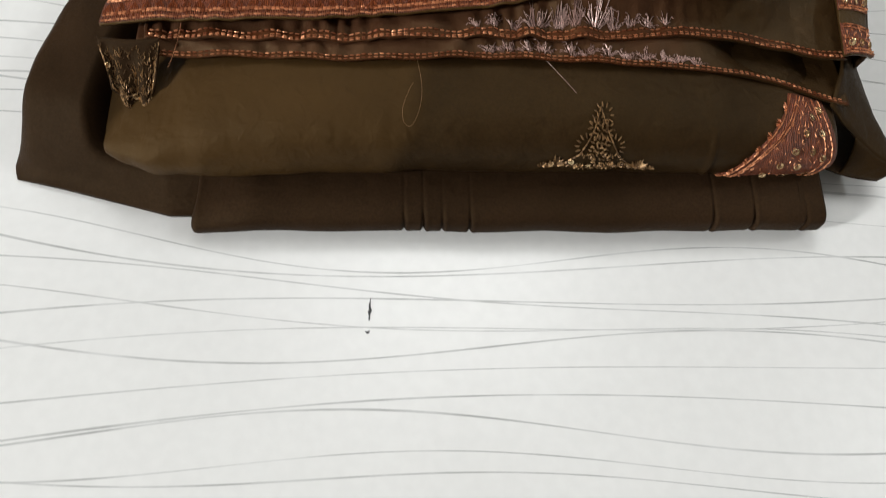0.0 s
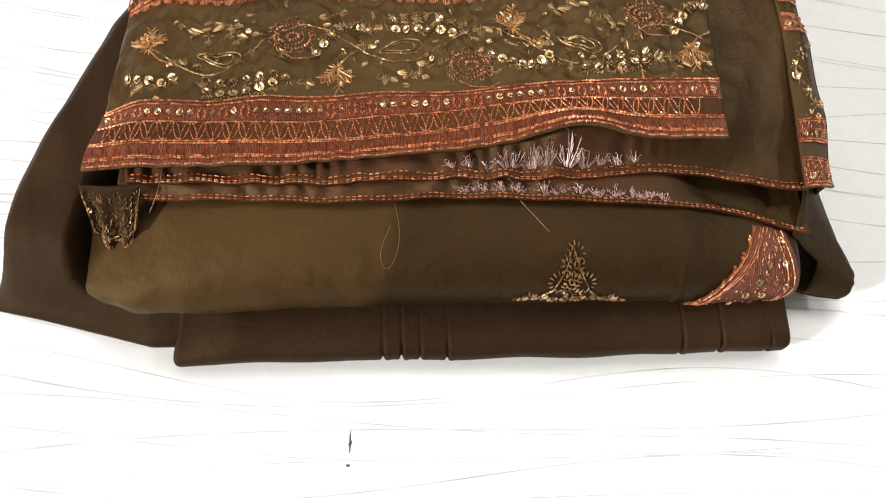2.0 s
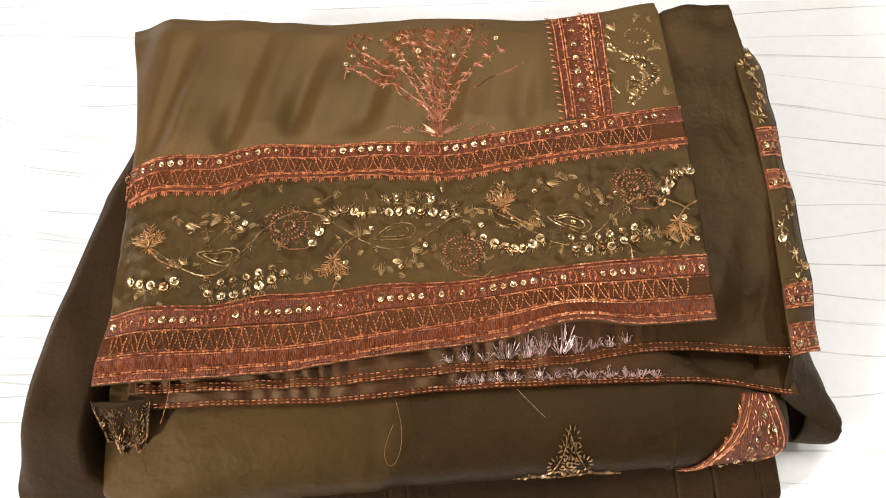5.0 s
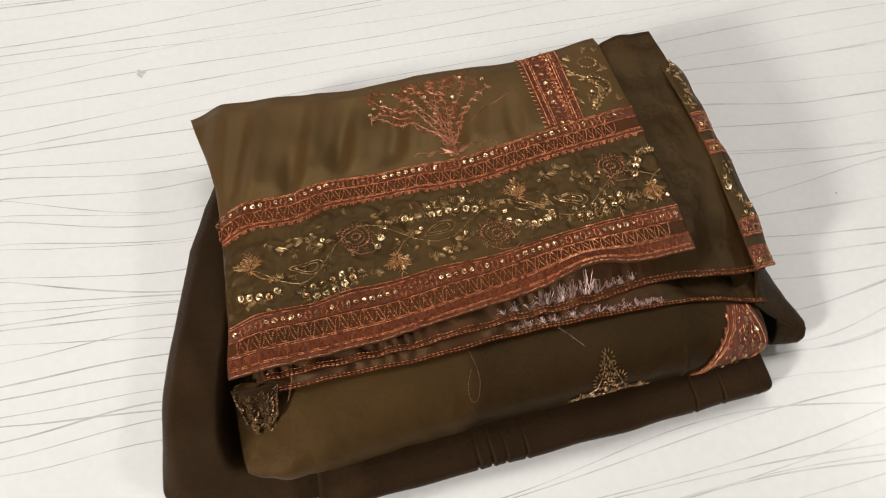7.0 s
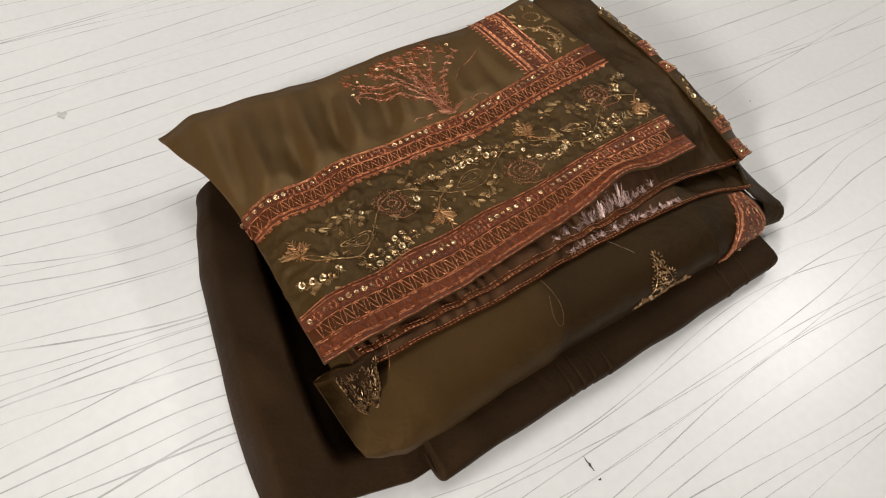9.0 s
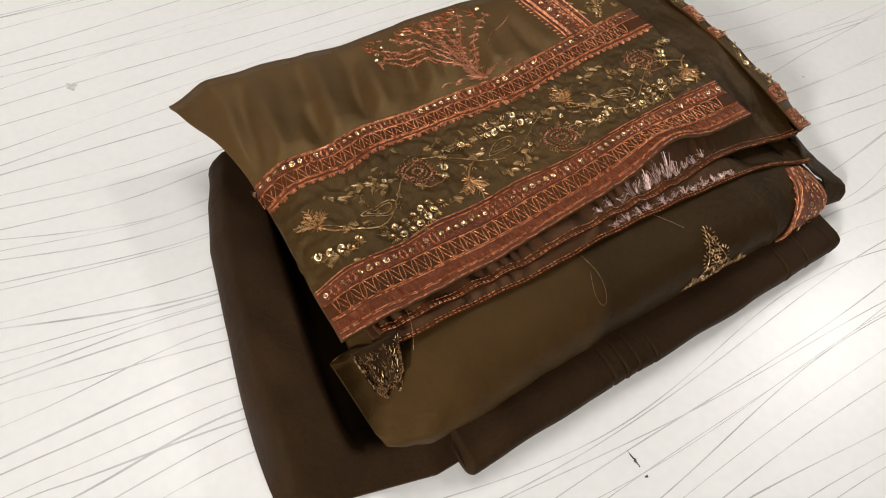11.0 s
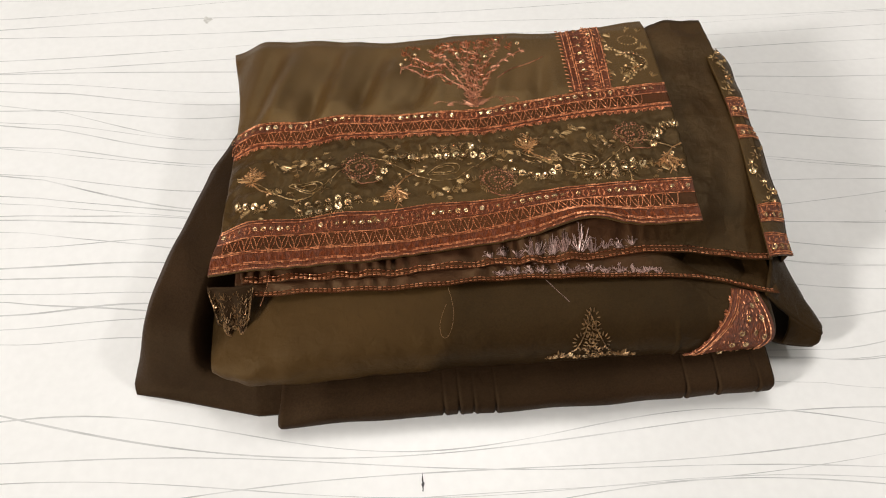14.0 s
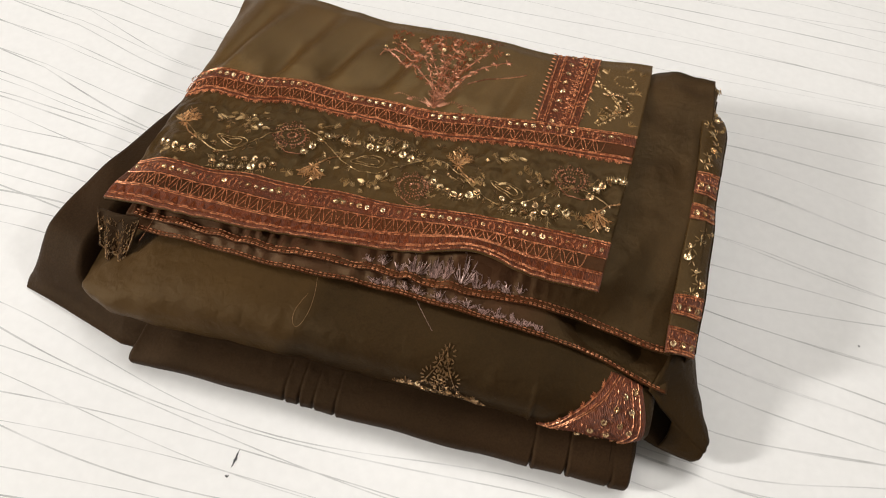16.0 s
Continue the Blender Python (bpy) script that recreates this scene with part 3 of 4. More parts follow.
def patch_spot(x, z):
    p = on_shirt(x, z)
    return (p[0], p[1] - 0.001, p[2])


def patch(u, v):
    z = 0.0235 + 0.038 * v
    return patch_spot(patch_l(z) + (patch_r(z) - patch_l(z)) * u, z)


corner = sheet("sleeve_corner", patch, 30, 22, 0.0008, GROUND, shirt, "copper embroidered corner with sequins")
ct = FrontThreads(lambda x, z: (patch_spot(x, z)[0], patch_spot(x, z)[1] - 0.0002, patch_spot(x, z)[2]))
for off in (0.001, 0.0045, 0.006):
    ct.cord([(patch_l(z) + off, z) for z in (0.024, 0.031, 0.038, 0.045, 0.052, 0.061)], 0.00032)
for off in (0.003, 0.007):
    ct.cord([(patch_r(z) - off - 0.012 * max(0, 0.036 - z) * 60 * 0.02, z) for z in (0.024, 0.031, 0.038, 0.045, 0.052, 0.061)], 0.00032)
for k in range(7):
    z = 0.025 + 0.0052 * k
    ct.burst(patch_l(z) + 0.001, z, 0.0030, 6, 120, 210, 0.0003)
for k in range(90):
    z = random.uniform(0.025, 0.06)
    x = random.uniform(patch_l(z) + 0.006, patch_r(z) - 0.004)
    ct.stitch(x, z, x + random.uniform(-0.002, 0.002), z + random.uniform(0.0005, 0.002), 0.00025)
ct.build("stitching", COPPER, corner)
for x, z in ((0.137, 0.055), (0.133, 0.0485), (0.128, 0.041), (0.122, 0.034), (0.116, 0.027), (0.142, 0.050), (0.137, 0.042), (0.131, 0.034), (0.142, 0.058), (0.143, 0.040), (0.137, 0.030), (0.127, 0.028)):
    front_sequin(ct.fn, x, z, 18, corner)


# the pointed cloth end that hangs out beside the fold
def flare(u, v):
    a = Vector((0.150, 0.046, 0.046)).lerp(Vector((0.190, 0.029, 0.0195)), u)
    b = Vector((0.168, 0.115, 0.050)).lerp(Vector((0.190, 0.046, 0.016)), u)
    p = a.lerp(b, v)
    p.z += 0.006 * math.sin(math.pi * v) * (1 - u * 0.6) - 0.003 * math.sin(math.pi * u)
    p.x += 0.003 * math.sin(math.pi * v) + 0.001 * wob(u * 3, v * 3, 2.0)
    return p


def flare_low(u, v):
    a = Vector((0.148, 0.030, 0.023)).lerp(Vector((0.186, 0.0255, 0.0125)), u)
    b = Vector((0.160, 0.100, 0.020)).lerp(Vector((0.188, 0.046, 0.013)), u)
    p = a.lerp(b, v)
    p.z -= 0.003 * math.sin(math.pi * u)
    return p


sheet("pointed_end_fold", lambda u, v: Vector(flare(0.45 + 0.55 * u, 0)).lerp(Vector(flare_low(0.45 + 0.55 * u, 0)), v) + Vector((0.0012 * math.sin(math.pi * v), -0.0008 * math.sin(math.pi * v), 0)), 14, 8, 0.001, LAWN, shirt)
tip = sheet("pointed_end", flare, 22, 18, 0.0012, LAWN, shirt, "pointed olive cloth end hanging out")
sheet("pointed_end_lining", flare_low, 18, 12, 0.0012, DARK, shirt)

# ---- embroidered top cloth ----
dupatta = thing("embroidered_shawl", "folded olive silk shawl with copper sequined borders on top", "shawl")

trim1_y = curve([(-0.166, 0.069), (-0.123, 0.067), (-0.073, 0.065), (-0.022, 0.066), (0.031, 0.066), (0.086, 0.070), (0.157, 0.065)])
trim1_z = curve([(-0.166, 0.0625), (-0.123, 0.064), (-0.073, 0.066), (-0.022, 0.068), (0.031, 0.067), (0.086, 0.065), (0.157, 0.057)])
trim2_y = curve([(-0.170, 0.063), (-0.123, 0.061), (-0.073, 0.058), (-0.022, 0.059), (0.031, 0.058), (0.086, 0.056), (0.114, 0.054), (0.160, 0.047)])
trim2_z = curve([(-0.170, 0.056), (-0.123, 0.059), (-0.073, 0.061), (-0.022, 0.062), (0.031, 0.061), (0.086, 0.058), (0.114, 0.055), (0.160, 0.045)])


def on_layer1(x, y):
    y0, z0 = trim1_y(x), trim1_z(x)
    zi = z_top(x, max(y, 0.082)) - 0.0045 - 0.009 * step(0.165, 0.19, y) * step(0.10, 0.06, x) + step(0.112, 0.145, x) * (0.001 + 0.007 * step(0.2, 0.26, y))
    t = step(0, 0.024 + 0.06 * step(0.11, 0.145, x), y - y0)
    z = z0 + (zi - z0) * t
    z += (0.0012 * math.sin(x * 210 + 2 * math.sin(x * 60)) + 0.0012 * math.sin(x * 560 + 5 * math.sin(x * 75)) * step(0.0, 0.006, y - y0) + 0.0014 * wob(x, y, 120, 3)) * step(0.03, 0.0, y - y0) * step(0.11, 0.03, x)
    z += (0.0030 * wob(x, y, 34, 9) + 0.0008 * wob(x, y, 110, 4)) * step(0.1, 0.12, x)
    return (x, y, z)


def on_layer2(x, y):
    y0, z0 = trim2_y(x), trim2_z(x)
    z1 = trim1_z(x) - 0.0022 - 0.010 * step(0.082, 0.115, x)
    t = min(1, (y - y0) / max(0.004, trim1_y(x) - y0))
    z = z0 + (z1 - z0) * t + (0.0007 * math.sin(x * 190 + 1.0) + 0.0010 * math.sin(x * 480 + 4 * math.sin(x * 66)) * step(0.1, 0.5, t)) * step(0.1, 0.02, x)
    if y > trim1_y(x):
        z = z1 + (z_top(x, max(y, 0.082)) - 0.0085 - 0.009 * step(0.165, 0.19, y) * step(0.10, 0.06, x) - z1) * step(0, 0.02, y - trim1_y(x)) * step(0.12, 0.08, x)
    return (x, y, z)


def layer1(u, v):
    x = -0.166 + (0.157 + 0.010 * step(0.05, 0.4, v) + 0.166) * u
    y0 = trim1_y(x)
    y1 = 0.262 + 0.012 * step(0.108, 0.130, x)
    return on_layer1(x, y0 + (y1 - y0) * v**1.6)


def layer2(u, v):
    x = -0.170 + (0.160 + 0.170) * u
    y0 = trim2_y(x)
    return on_layer2(x, y0 + (0.252 - y0) * v**1.8)


sheet("lower_layer", layer2, 240, 60, 0.0014, LAYER_CLOTH, dupatta, "under layer edged with copper stitching")
sheet("middle_layer", layer1, 260, 70, 0.0014, LAYER_CLOTH, dupatta, "plain olive layer edged with copper stitching")

sheet("edge_border", lambda u, v: (lambda q: (q[0], q[1], q[2] + 0.0006))(on_layer1(-0.165 + 0.321 * u, trim1_y(-0.165 + 0.321 * u) - 0.0004 + 0.0042 * v)), 240, 5, 0.0005, LATTICE_GROUND, dupatta, "narrow copper border along the edge")
sheet("edge_border", lambda u, v: (lambda q: (q[0], q[1], q[2] + 0.0005))(on_layer2(-0.169 + 0.328 * u, trim2_y(-0.169 + 0.328 * u) - 0.0004 + 0.0022 * v)), 240, 4, 0.0005, LATTICE_GROUND, dupatta, "narrow copper border along the edge")
e1 = Threads(lambda x, y: (x, y, on_layer1(x, y)[2] + 0.0008))
e2 = Threads(lambda x, y: (x, y, on_layer2(x, y)[2] + 0.0007))
xs_edge = [-0.164 + 0.320 * k / 120 for k in range(121)]
for off, r in ((0.0002, 0.00036), (0.0012, 0.00022), (0.0034, 0.00032)):
    e1.cord([(x, trim1_y(x) + off) for x in xs_edge], r, 0.0026, 0.0004)
e2.cord([(x, trim2_y(x) + 0.0004) for x in xs_edge], 0.00032, 0.0026, 0.0005)
e2.cord([(x, trim2_y(x) + 0.0017) for x in xs_edge], 0.0003, 0.0022, 0.0004)
e1.build("edge_stitching", COPPER, dupatta, "copper stitched edge")
e2.build("edge_stitching", COPPER, dupatta, "copper stitched edge")
s1 = Threads(lambda x, y: (x, y, on_layer1(x, y)[2] + 0.0004))
s2 = Threads(lambda x, y: (x, y, on_layer2(x, y)[2] + 0.0004))
def spray(th, edge, c, width, height, count, fan):
    """A fan of fine silver stitches standing on an edge, with loops at its tips."""
    for k in range(count):
        q = random.uniform(-1, 1)
        x = c + q * width * 0.45
        x1 = c + q * width * fan + random.uniform(-0.0008, 0.0008)
        x1 += 0.0016 * math.sin(c * 900 + k * 1.7)
        h = height * random.uniform(0.35, 1.05) * (1 - 0.35 * abs(q)) * (0.75 + 0.35 * math.sin(k * 0.9 + c * 400))
        y0 = edge(x) + random.uniform(0.0042, 0.0056)
        th.stitch(x, y0, (x + x1) / 2, y0 + h * 0.5, 0.00017)
        th.stitch((x + x1) / 2, y0 + h * 0.46, x1, y0 + h, random.uniform(0.00014, 0.00024))
        if random.random() < 0.5:
            a = random.uniform(0, 6.28)
            th.stitch(x1, y0 + h, x1 + 0.0016 * math.cos(a), y0 + h + 0.0012 * math.sin(a), 0.00018)


for c, w, h, count, fan in ((-0.020, 0.004, 0.0045, 22, 0.8), (-0.012, 0.004, 0.006, 26, 0.9), (-0.003, 0.004, 0.0055, 24, 0.8), (0.007, 0.006, 0.0115, 46, 1.1), (0.018, 0.004, 0.0105, 40, 0.8),
                           (0.025, 0.004, 0.0110, 34, 0.9), (0.034, 0.006, 0.0125, 30, 1.5), (0.043, 0.004, 0.0075, 24, 1.1), (0.051, 0.0035, 0.006, 22, 0.8), (0.059, 0.0035, 0.0055, 22, 0.9), (0.067, 0.003, 0.005, 16, 0.8)):
    spray(s1, trim1_y, c, w, h, count, fan)
for c in (-0.014, -0.006, 0.002, 0.010, 0.024, 0.032, 0.041, 0.049, 0.058, 0.067, 0.075, 0.083):
    spray(s2, lambda x: trim2_y(x) - 0.0022, c + random.uniform(-0.001, 0.001), 0.0042, random.uniform(0.004, 0.0062), 26, 0.95)
s1.build("silver_motif", SILVER, dupatta, "silver thread sprays")
s2.build("silver_motif", SILVER, dupatta, "silver thread sprays")

# the top panel
front_y = curve([(-0.186, 0.0735), (-0.147, 0.072), (-0.097, 0.071), (-0.072, 0.074), (-0.047, 0.076), (0.009, 0.077), (0.04, 0.0802), (0.067, 0.078), (0.112, 0.078)])
back_y = curve([(-0.187, 0.296), (-0.115, 0.287), (-0.06, 0.281), (-0.016, 0.279), (0.04, 0.270), (0.085, 0.273), (0.125, 0.281)])
left_x = curve([(0.07, -0.185), (0.11, -0.181), (0.17, -0.1765), (0.22, -0.1765), (0.297, -0.187)])
right_x = curve([(0.07, 0.108), (0.11, 0.1115), (0.17, 0.1165), (0.2, 0.119), (0.29, 0.124)])


def ripples(x, y):
    """The soft folds of the plain part."""
    k = step(0.186, 0.204, y) * step(0.055, 0.01, x) * (0.3 + 0.7 * step(0.0, 0.035, back_y(x) - y))
    s = x - 0.24 * (y - 0.2) + 0.013 * wob(x, y * 0.5, 15, 8)
    wave = math.sin(s * 165 + 0.6) + 0.3 * math.sin(s * 330 + 1.4)
    deep = (0.5 + 1.0 * abs(wob(x, y * 0.25, 17, 6))) * (0.35 + 0.65 * step(0.275, 0.21, y))
    small = wob(s, y * 0.2, 70, 11) * step(0.245, 0.2, y)
    return k * step(-0.188, -0.168, x) * (0.0050 * wave * deep + 0.0030 * small) + 0.0010 * k * wob(x, y * 0.7, 40, 4)


def on_top(x, y):
    z = z_top(x, y) + ripples(x, y)
    z += 0.0010 * wob(x, y, 26, 1) * step(0.07, 0.1, y)
    z += (0.0018 * wob(x * 1.4, y, 80, 2) + 0.0013 * wob(x, y, 190, 3)) * step(0.105, 0.115, y) * step(0.175, 0.160, y)
    z += 0.0005 * math.sin(x * 330 + 3 * math.sin(x * 90)) * step(0.085, 0.076, y)
    z += 0.0011 * abs(wob(x * 1.2, y, 120, 21)) * step(0.112, 0.120, y) * step(0.168, 0.158, y)
    z -= 0.002 * step(0.012, 0.0, back_y(x) - y)
    return (x, y + set_back(x, y), z)


def panel(u, v):
    yy = 0.07 + 0.22 * v
    x = left_x(yy) + (right_x(yy) - left_x(yy)) * u
    y = front_y(x) + (back_y(x) - front_y(x)) * v
    return on_top(x, y)


top_panel = sheet("top_panel", panel, 220, 160, 0.0016, SILK, dupatta, "olive silk panel with soft folds")

lb_top = curve([(-0.186, 0.109), (-0.159, 0.109), (-0.098, 0.104), (-0.046, 0.105), (0.007, 0.109), (0.061, 0.112), (0.115, 0.112)])
ub_low = curve([(-0.186, 0.166), (-0.157, 0.170), (-0.128, 0.1675), (-0.072, 0.1645), (-0.016, 0.1645), (0.042, 0.170), (0.120, 0.175)])
ub_top = curve([(-0.186, 0.188), (-0.159, 0.191), (-0.129, 0.1895), (-0.072, 0.1845), (-0.014, 0.1865), (0.045, 0.192), (0.120, 0.200)])


def raised(h):
    def fn(x, y):
        p = on_top(x, y)
        return (p[0], p[1], p[2] + h)
    return fn


def band(name, y0, y1, mat, label, lift=0.0006, parent=None, rows=16):
    def fn(u, v):
        yy = y0(0) + (y1(0) - y0(0)) * v
        x = left_x(yy) - 0.0003 + (right_x(yy) - left_x(yy) + 0.0006) * u
        return raised(lift)(x, y0(x) + (y1(x) - y0(x)) * v)
    return sheet(name, fn, 260, rows, 0.0005, mat, parent or dupatta, label)


def along(th, y0, y1, f, r=0.0005, length=0.0027):
    """A stitched cord at the share f of a band's width."""
    pts = []
    for k in range(81):
        x = -0.1835 + (0.1125 + 0.1835) * k / 80
        y = y0(x) + (y1(x) - y0(x)) * f
        x0, x1 = left_x(y), right_x(y)
        x = x0 + 0.0006 + (x1 - x0 - 0.0012) * k / 80
        pts.append((x, y0(x) + (y1(x) - y0(x)) * f))
    th.cord(pts, r * 0.9, length, -0.0003)


def lattice(th, y0, y1, f0, f1, pitch):
    """Two rows of interlaced scallops over part of a band's width."""
    for k in range(int(0.284 / pitch * 2)):
        x = -0.1825 + pitch * k / 2
        flip = k % 2
        for wide, tall in ((0.54, 1.0),):
            pts = []
            for i in range(9):
                q = -1 + i / 4
                xi = min(0.1105, max(-0.1775, x + q * pitch * wide))
                h = (1 - abs(q) ** 2.8) * tall
                fi = f0 + (f1 - f0) * (h if not flip else 1 - h)
                pts.append((xi, y0(xi) + (y1(xi) - y0(xi)) * fi))
            th.cord(pts, 0.0003, 0.0015, 0.0002)


def chevrons(th, y0, y1, f0, f1, pitch):
    """Rows of small arches of satin stitches."""
    for k in range(int(0.286 / pitch)):
        x = -0.1815 + pitch * k
        a, b = y0(x) + (y1(x) - y0(x)) * f0, y0(x) + (y1(x) - y0(x)) * f1
        for q in (-0.36, -0.18, 0.0, 0.18, 0.36):
            th.stitch(x + q * pitch, a, x + q * pitch * 0.5, a + (b - a) * (1 - 1.3 * abs(q)), 0.00026)


def fill(th, y0, y1, f0, f1, n, r=0.00028):
    for k in range(n):
        x = random.uniform(-0.181, 0.1055)
        f = random.uniform(f0, f1)
        y = y0(x) + (y1(x) - y0(x)) * f
        th.stitch(x, y, x + random.uniform(-0.0006, 0.0006), y + random.uniform(0.0012, 0.0024), r)


low_band = band("lower_border", front_y, lb_top, GROUND, "copper border with lattice stitching and sequins")
vine_ground = band("vine_panel", lambda x: lb_top(x) - 0.002, lambda x: ub_low(x) + 0.002, VINE_GROUND, "dark olive ground of the flower vine", 0.0004, None, 52)
top_band = band("upper_border", ub_low, ub_top, GROUND, "copper border with lattice stitching and sequins")
def share(y0, y1, f):
    return lambda x: y0(x) + (y1(x) - y0(x)) * f


band("lattice_ground", share(front_y, lb_top, 0.39), share(front_y, lb_top, 0.69), LATTICE_GROUND, "dark brown ground of the lattice", 0.0008, low_band)
band("lattice_ground", share(ub_low, ub_top, 0.19), share(ub_low, ub_top, 0.61), LATTICE_GROUND, "dark brown ground of the lattice", 0.0008, top_band)
lt = Threads(raised(0.0010))
for f in (0.012, 0.10, 0.128, 0.325, 0.36, 0.66, 0.93, 0.985):
    along(lt, front_y, lb_top, f, 0.00046, 0.0024)
lattice(lt, front_y, lb_top, 0.38, 0.65, 0.0074)
lr = Threads(raised(0.0007))
chevrons(lr, front_y, lb_top, 0.15, 0.31, 0.0058)
fill(lr, front_y, lb_top, 0.02, 0.34, 380, 0.0002)
fill(lr, front_y, lb_top, 0.67, 0.95, 300, 0.0002)
lr.build("fill_stitching", RUST, low_band, "rust thread filling")
ut = Threads(raised(0.0010))
for f in (0.02, 0.13, 0.17, 0.60, 0.935, 0.985):
    along(ut, ub_low, ub_top, f, 0.00046, 0.0024)
lattice(ut, ub_low, ub_top, 0.20, 0.58, 0.0074)
ur = Threads(raised(0.0007))
fill(ur, ub_low, ub_top, 0.62, 0.95, 260, 0.0002)
ur.build("fill_stitching", RUST, top_band, "rust thread filling")
# small tassels along the lower rim of the upper border
for k in range(48):
    x = -0.1735 + 0.0060 * k
    for q in (-1, -0.5, 0, 0.5, 1):
        ut.stitch(x + q * 0.0012, ub_low(x) + 0.0004, x + q * 0.0022, ub_low(x) - 0.0030 + 0.0012 * abs(q), 0.0003)
# rows of discs: some sewn sequins, the others satin medallions
for k in range(60):
    x = -0.1775 + 0.0049 * k
    if x > 0.108:
        break
    for th, y0, y1, f, bd, turn in ((lt, front_y, lb_top, 0.795, low_band, 0), (ut, ub_low, ub_top, 0.77, top_band, 3)):
        y = y0(x) + f * (y1(x) - y0(x))
        if (k + turn) % 11 in (4, 5, 6, 7, 8):
            sequin(th.fn, x, y, 18 if k % 2 else 14, bd, 14)
            th.ring(x, y, 0.0019, 0.0021, 10, 0.0005, 0.0002)
        elif k % 2:
            for s in (-1, 1):
                th.ring(x + s * 0.0004, y, 0.0009, 0.0014, 8, 0.0014, 0.0003, 90 - 90 * s - 75, 90 - 90 * s + 75)
            th.ring(x, y, 0.0024, 0.0027, 14, 0.0006, 0.00024)
        else:
            th.ring(x, y, 0.0008, 0.0016, 8, 0.0010, 0.00026)
            sequin(th.fn, x, y, 14, bd, 34)
lt.build("stitching", COPPER, low_band, "copper thread cords, net and medallions")
ut.build("stitching", COPPER, top_band, "copper thread cords, net and medallions")

# the vine between the borders: two alternating halves
on_vine = raised(0.0006)
pale = Threads(on_vine)
for x, y, up in ((-0.162, 0.142, 1), (-0.072, 0.116, -1), (0.014, 0.148, 1), (0.1005, 0.128, -1)):
    gold = Threads(on_vine)
    for a in (35, 62, 90, 118, 145):
        gold.leaf(x, y - 0.002 * up, (a + random.uniform(-6, 6)) * up, 0.0125 * (1.0 if a == 90 else 0.8), 5, 0.00034)
    gold.burst(x, y - 0.002 * up, 0.005, 10, 0, 360, 0.0004, 0.1)
    gold.cord([(x, y - 0.003 * up), (x + 0.006, y - 0.010 * up), (x + 0.013, y - 0.014 * up)], 0.0006)
    gold.build("gold_flower", GOLD, top_panel, "gold thread flower")
for x, y in ((-0.094, 0.139), (-0.008, 0.123), (0.082, 0.152)):
    rose = Threads(on_vine)
    for r, n, s in ((0.0080, 32, 0.0016), (0.0056, 22, 0.0012), (0.0020, 12, 0.0018)):
        rose.ring(x + random.uniform(-0.0006, 0.0006), y, r, r * 0.9, n, s, 0.0004)
    for k in range(11):
        a = k * 2 * math.pi / 11
        rose.ring(x + 0.0102 * math.cos(a), y + 0.0094 * math.sin(a), 0.0011, 0.0011, 7, 0.0009, 0.0003)
    rose.cord([(x - 0.006, y - 0.009), (x, y - 0.013), (x + 0.008, y - 0.014), (x + 0.013, y - 0.011)], 0.0004)
    rose.build("rosette", ROSE, top_panel, "copper rose thread rosette")
for x, y, t in ((-0.128, 0.131, -20), (-0.041, 0.131, 20), (0.046, 0.134, -22)):
    pale.outline(x, y, 0.011, 0.006, t)
    pale.outline(x, y, 0.0075, 0.0036, t)
for x, y, a in ((-0.143, 0.152, -20), (-0.133, 0.148, 60), (-0.122, 0.146, 120), (-0.115, 0.139, 130), (-0.059, 0.128, 80), (-0.056, 0.139, 70), (-0.087, 0.106, 80),
                (-0.049, 0.107, 80), (-0.038, 0.113, 30), (-0.029, 0.120, 50), (0.037, 0.157, 0), (0.049, 0.156, 110), (0.059, 0.147, 110), (0.066, 0.143, 100),
                (-0.002, 0.140, 90), (0.026, 0.130, 85), (0.089, 0.121, 90), (-0.148, 0.126, 80), (-0.160, 0.116, 170), (0.1, 0.118, 100), (-0.077, 0.150, 20)):
    for dx, dy, da, size in ((0, 0, 0, 0.0095), (0.006, 0.002, 50, 0.007), (-0.005, 0.003, -45, 0.007), (0.002, -0.005, 150, 0.006)):
        sprig = a + da + random.uniform(-14, 14)
        px, py = x + dx + random.uniform(-0.001, 0.001), y + dy
        for q in (-26, -15, -6, 4, 14, 25):
            w = radians(sprig + q)
            ln = size * (0.95 - 0.012 * abs(q)) * random.uniform(0.85, 1.1)
            pale.stitch(px + 0.0008 * math.cos(w), py + 0.0008 * math.sin(w), px + ln * math.cos(w), py + ln * math.sin(w), 0.00024)
ARCS = ((-0.132, 0.112, -0.096, 0.112, -0.0045, 7, 18), (-0.133, 0.120, -0.102, 0.116, -0.003, 6, 14), (-0.082, 0.128, -0.057, 0.141, 0.009, 8, 18),
        (-0.043, 0.142, -0.010, 0.142, 0.002, 7, 23), (-0.044, 0.149, -0.010, 0.147, 0.004, 7, 14), (0.003, 0.130, 0.030, 0.126, -0.006, 7, 18),
        (0.047, 0.119, 0.083, 0.125, -0.0025, 7, 23), (0.045, 0.125, 0.078, 0.129, -0.002, 6, 14), (0.095, 0.142, 0.114, 0.159, 0.005, 7, 18), (-0.170, 0.124, -0.148, 0.120, -0.003, 5, 18))
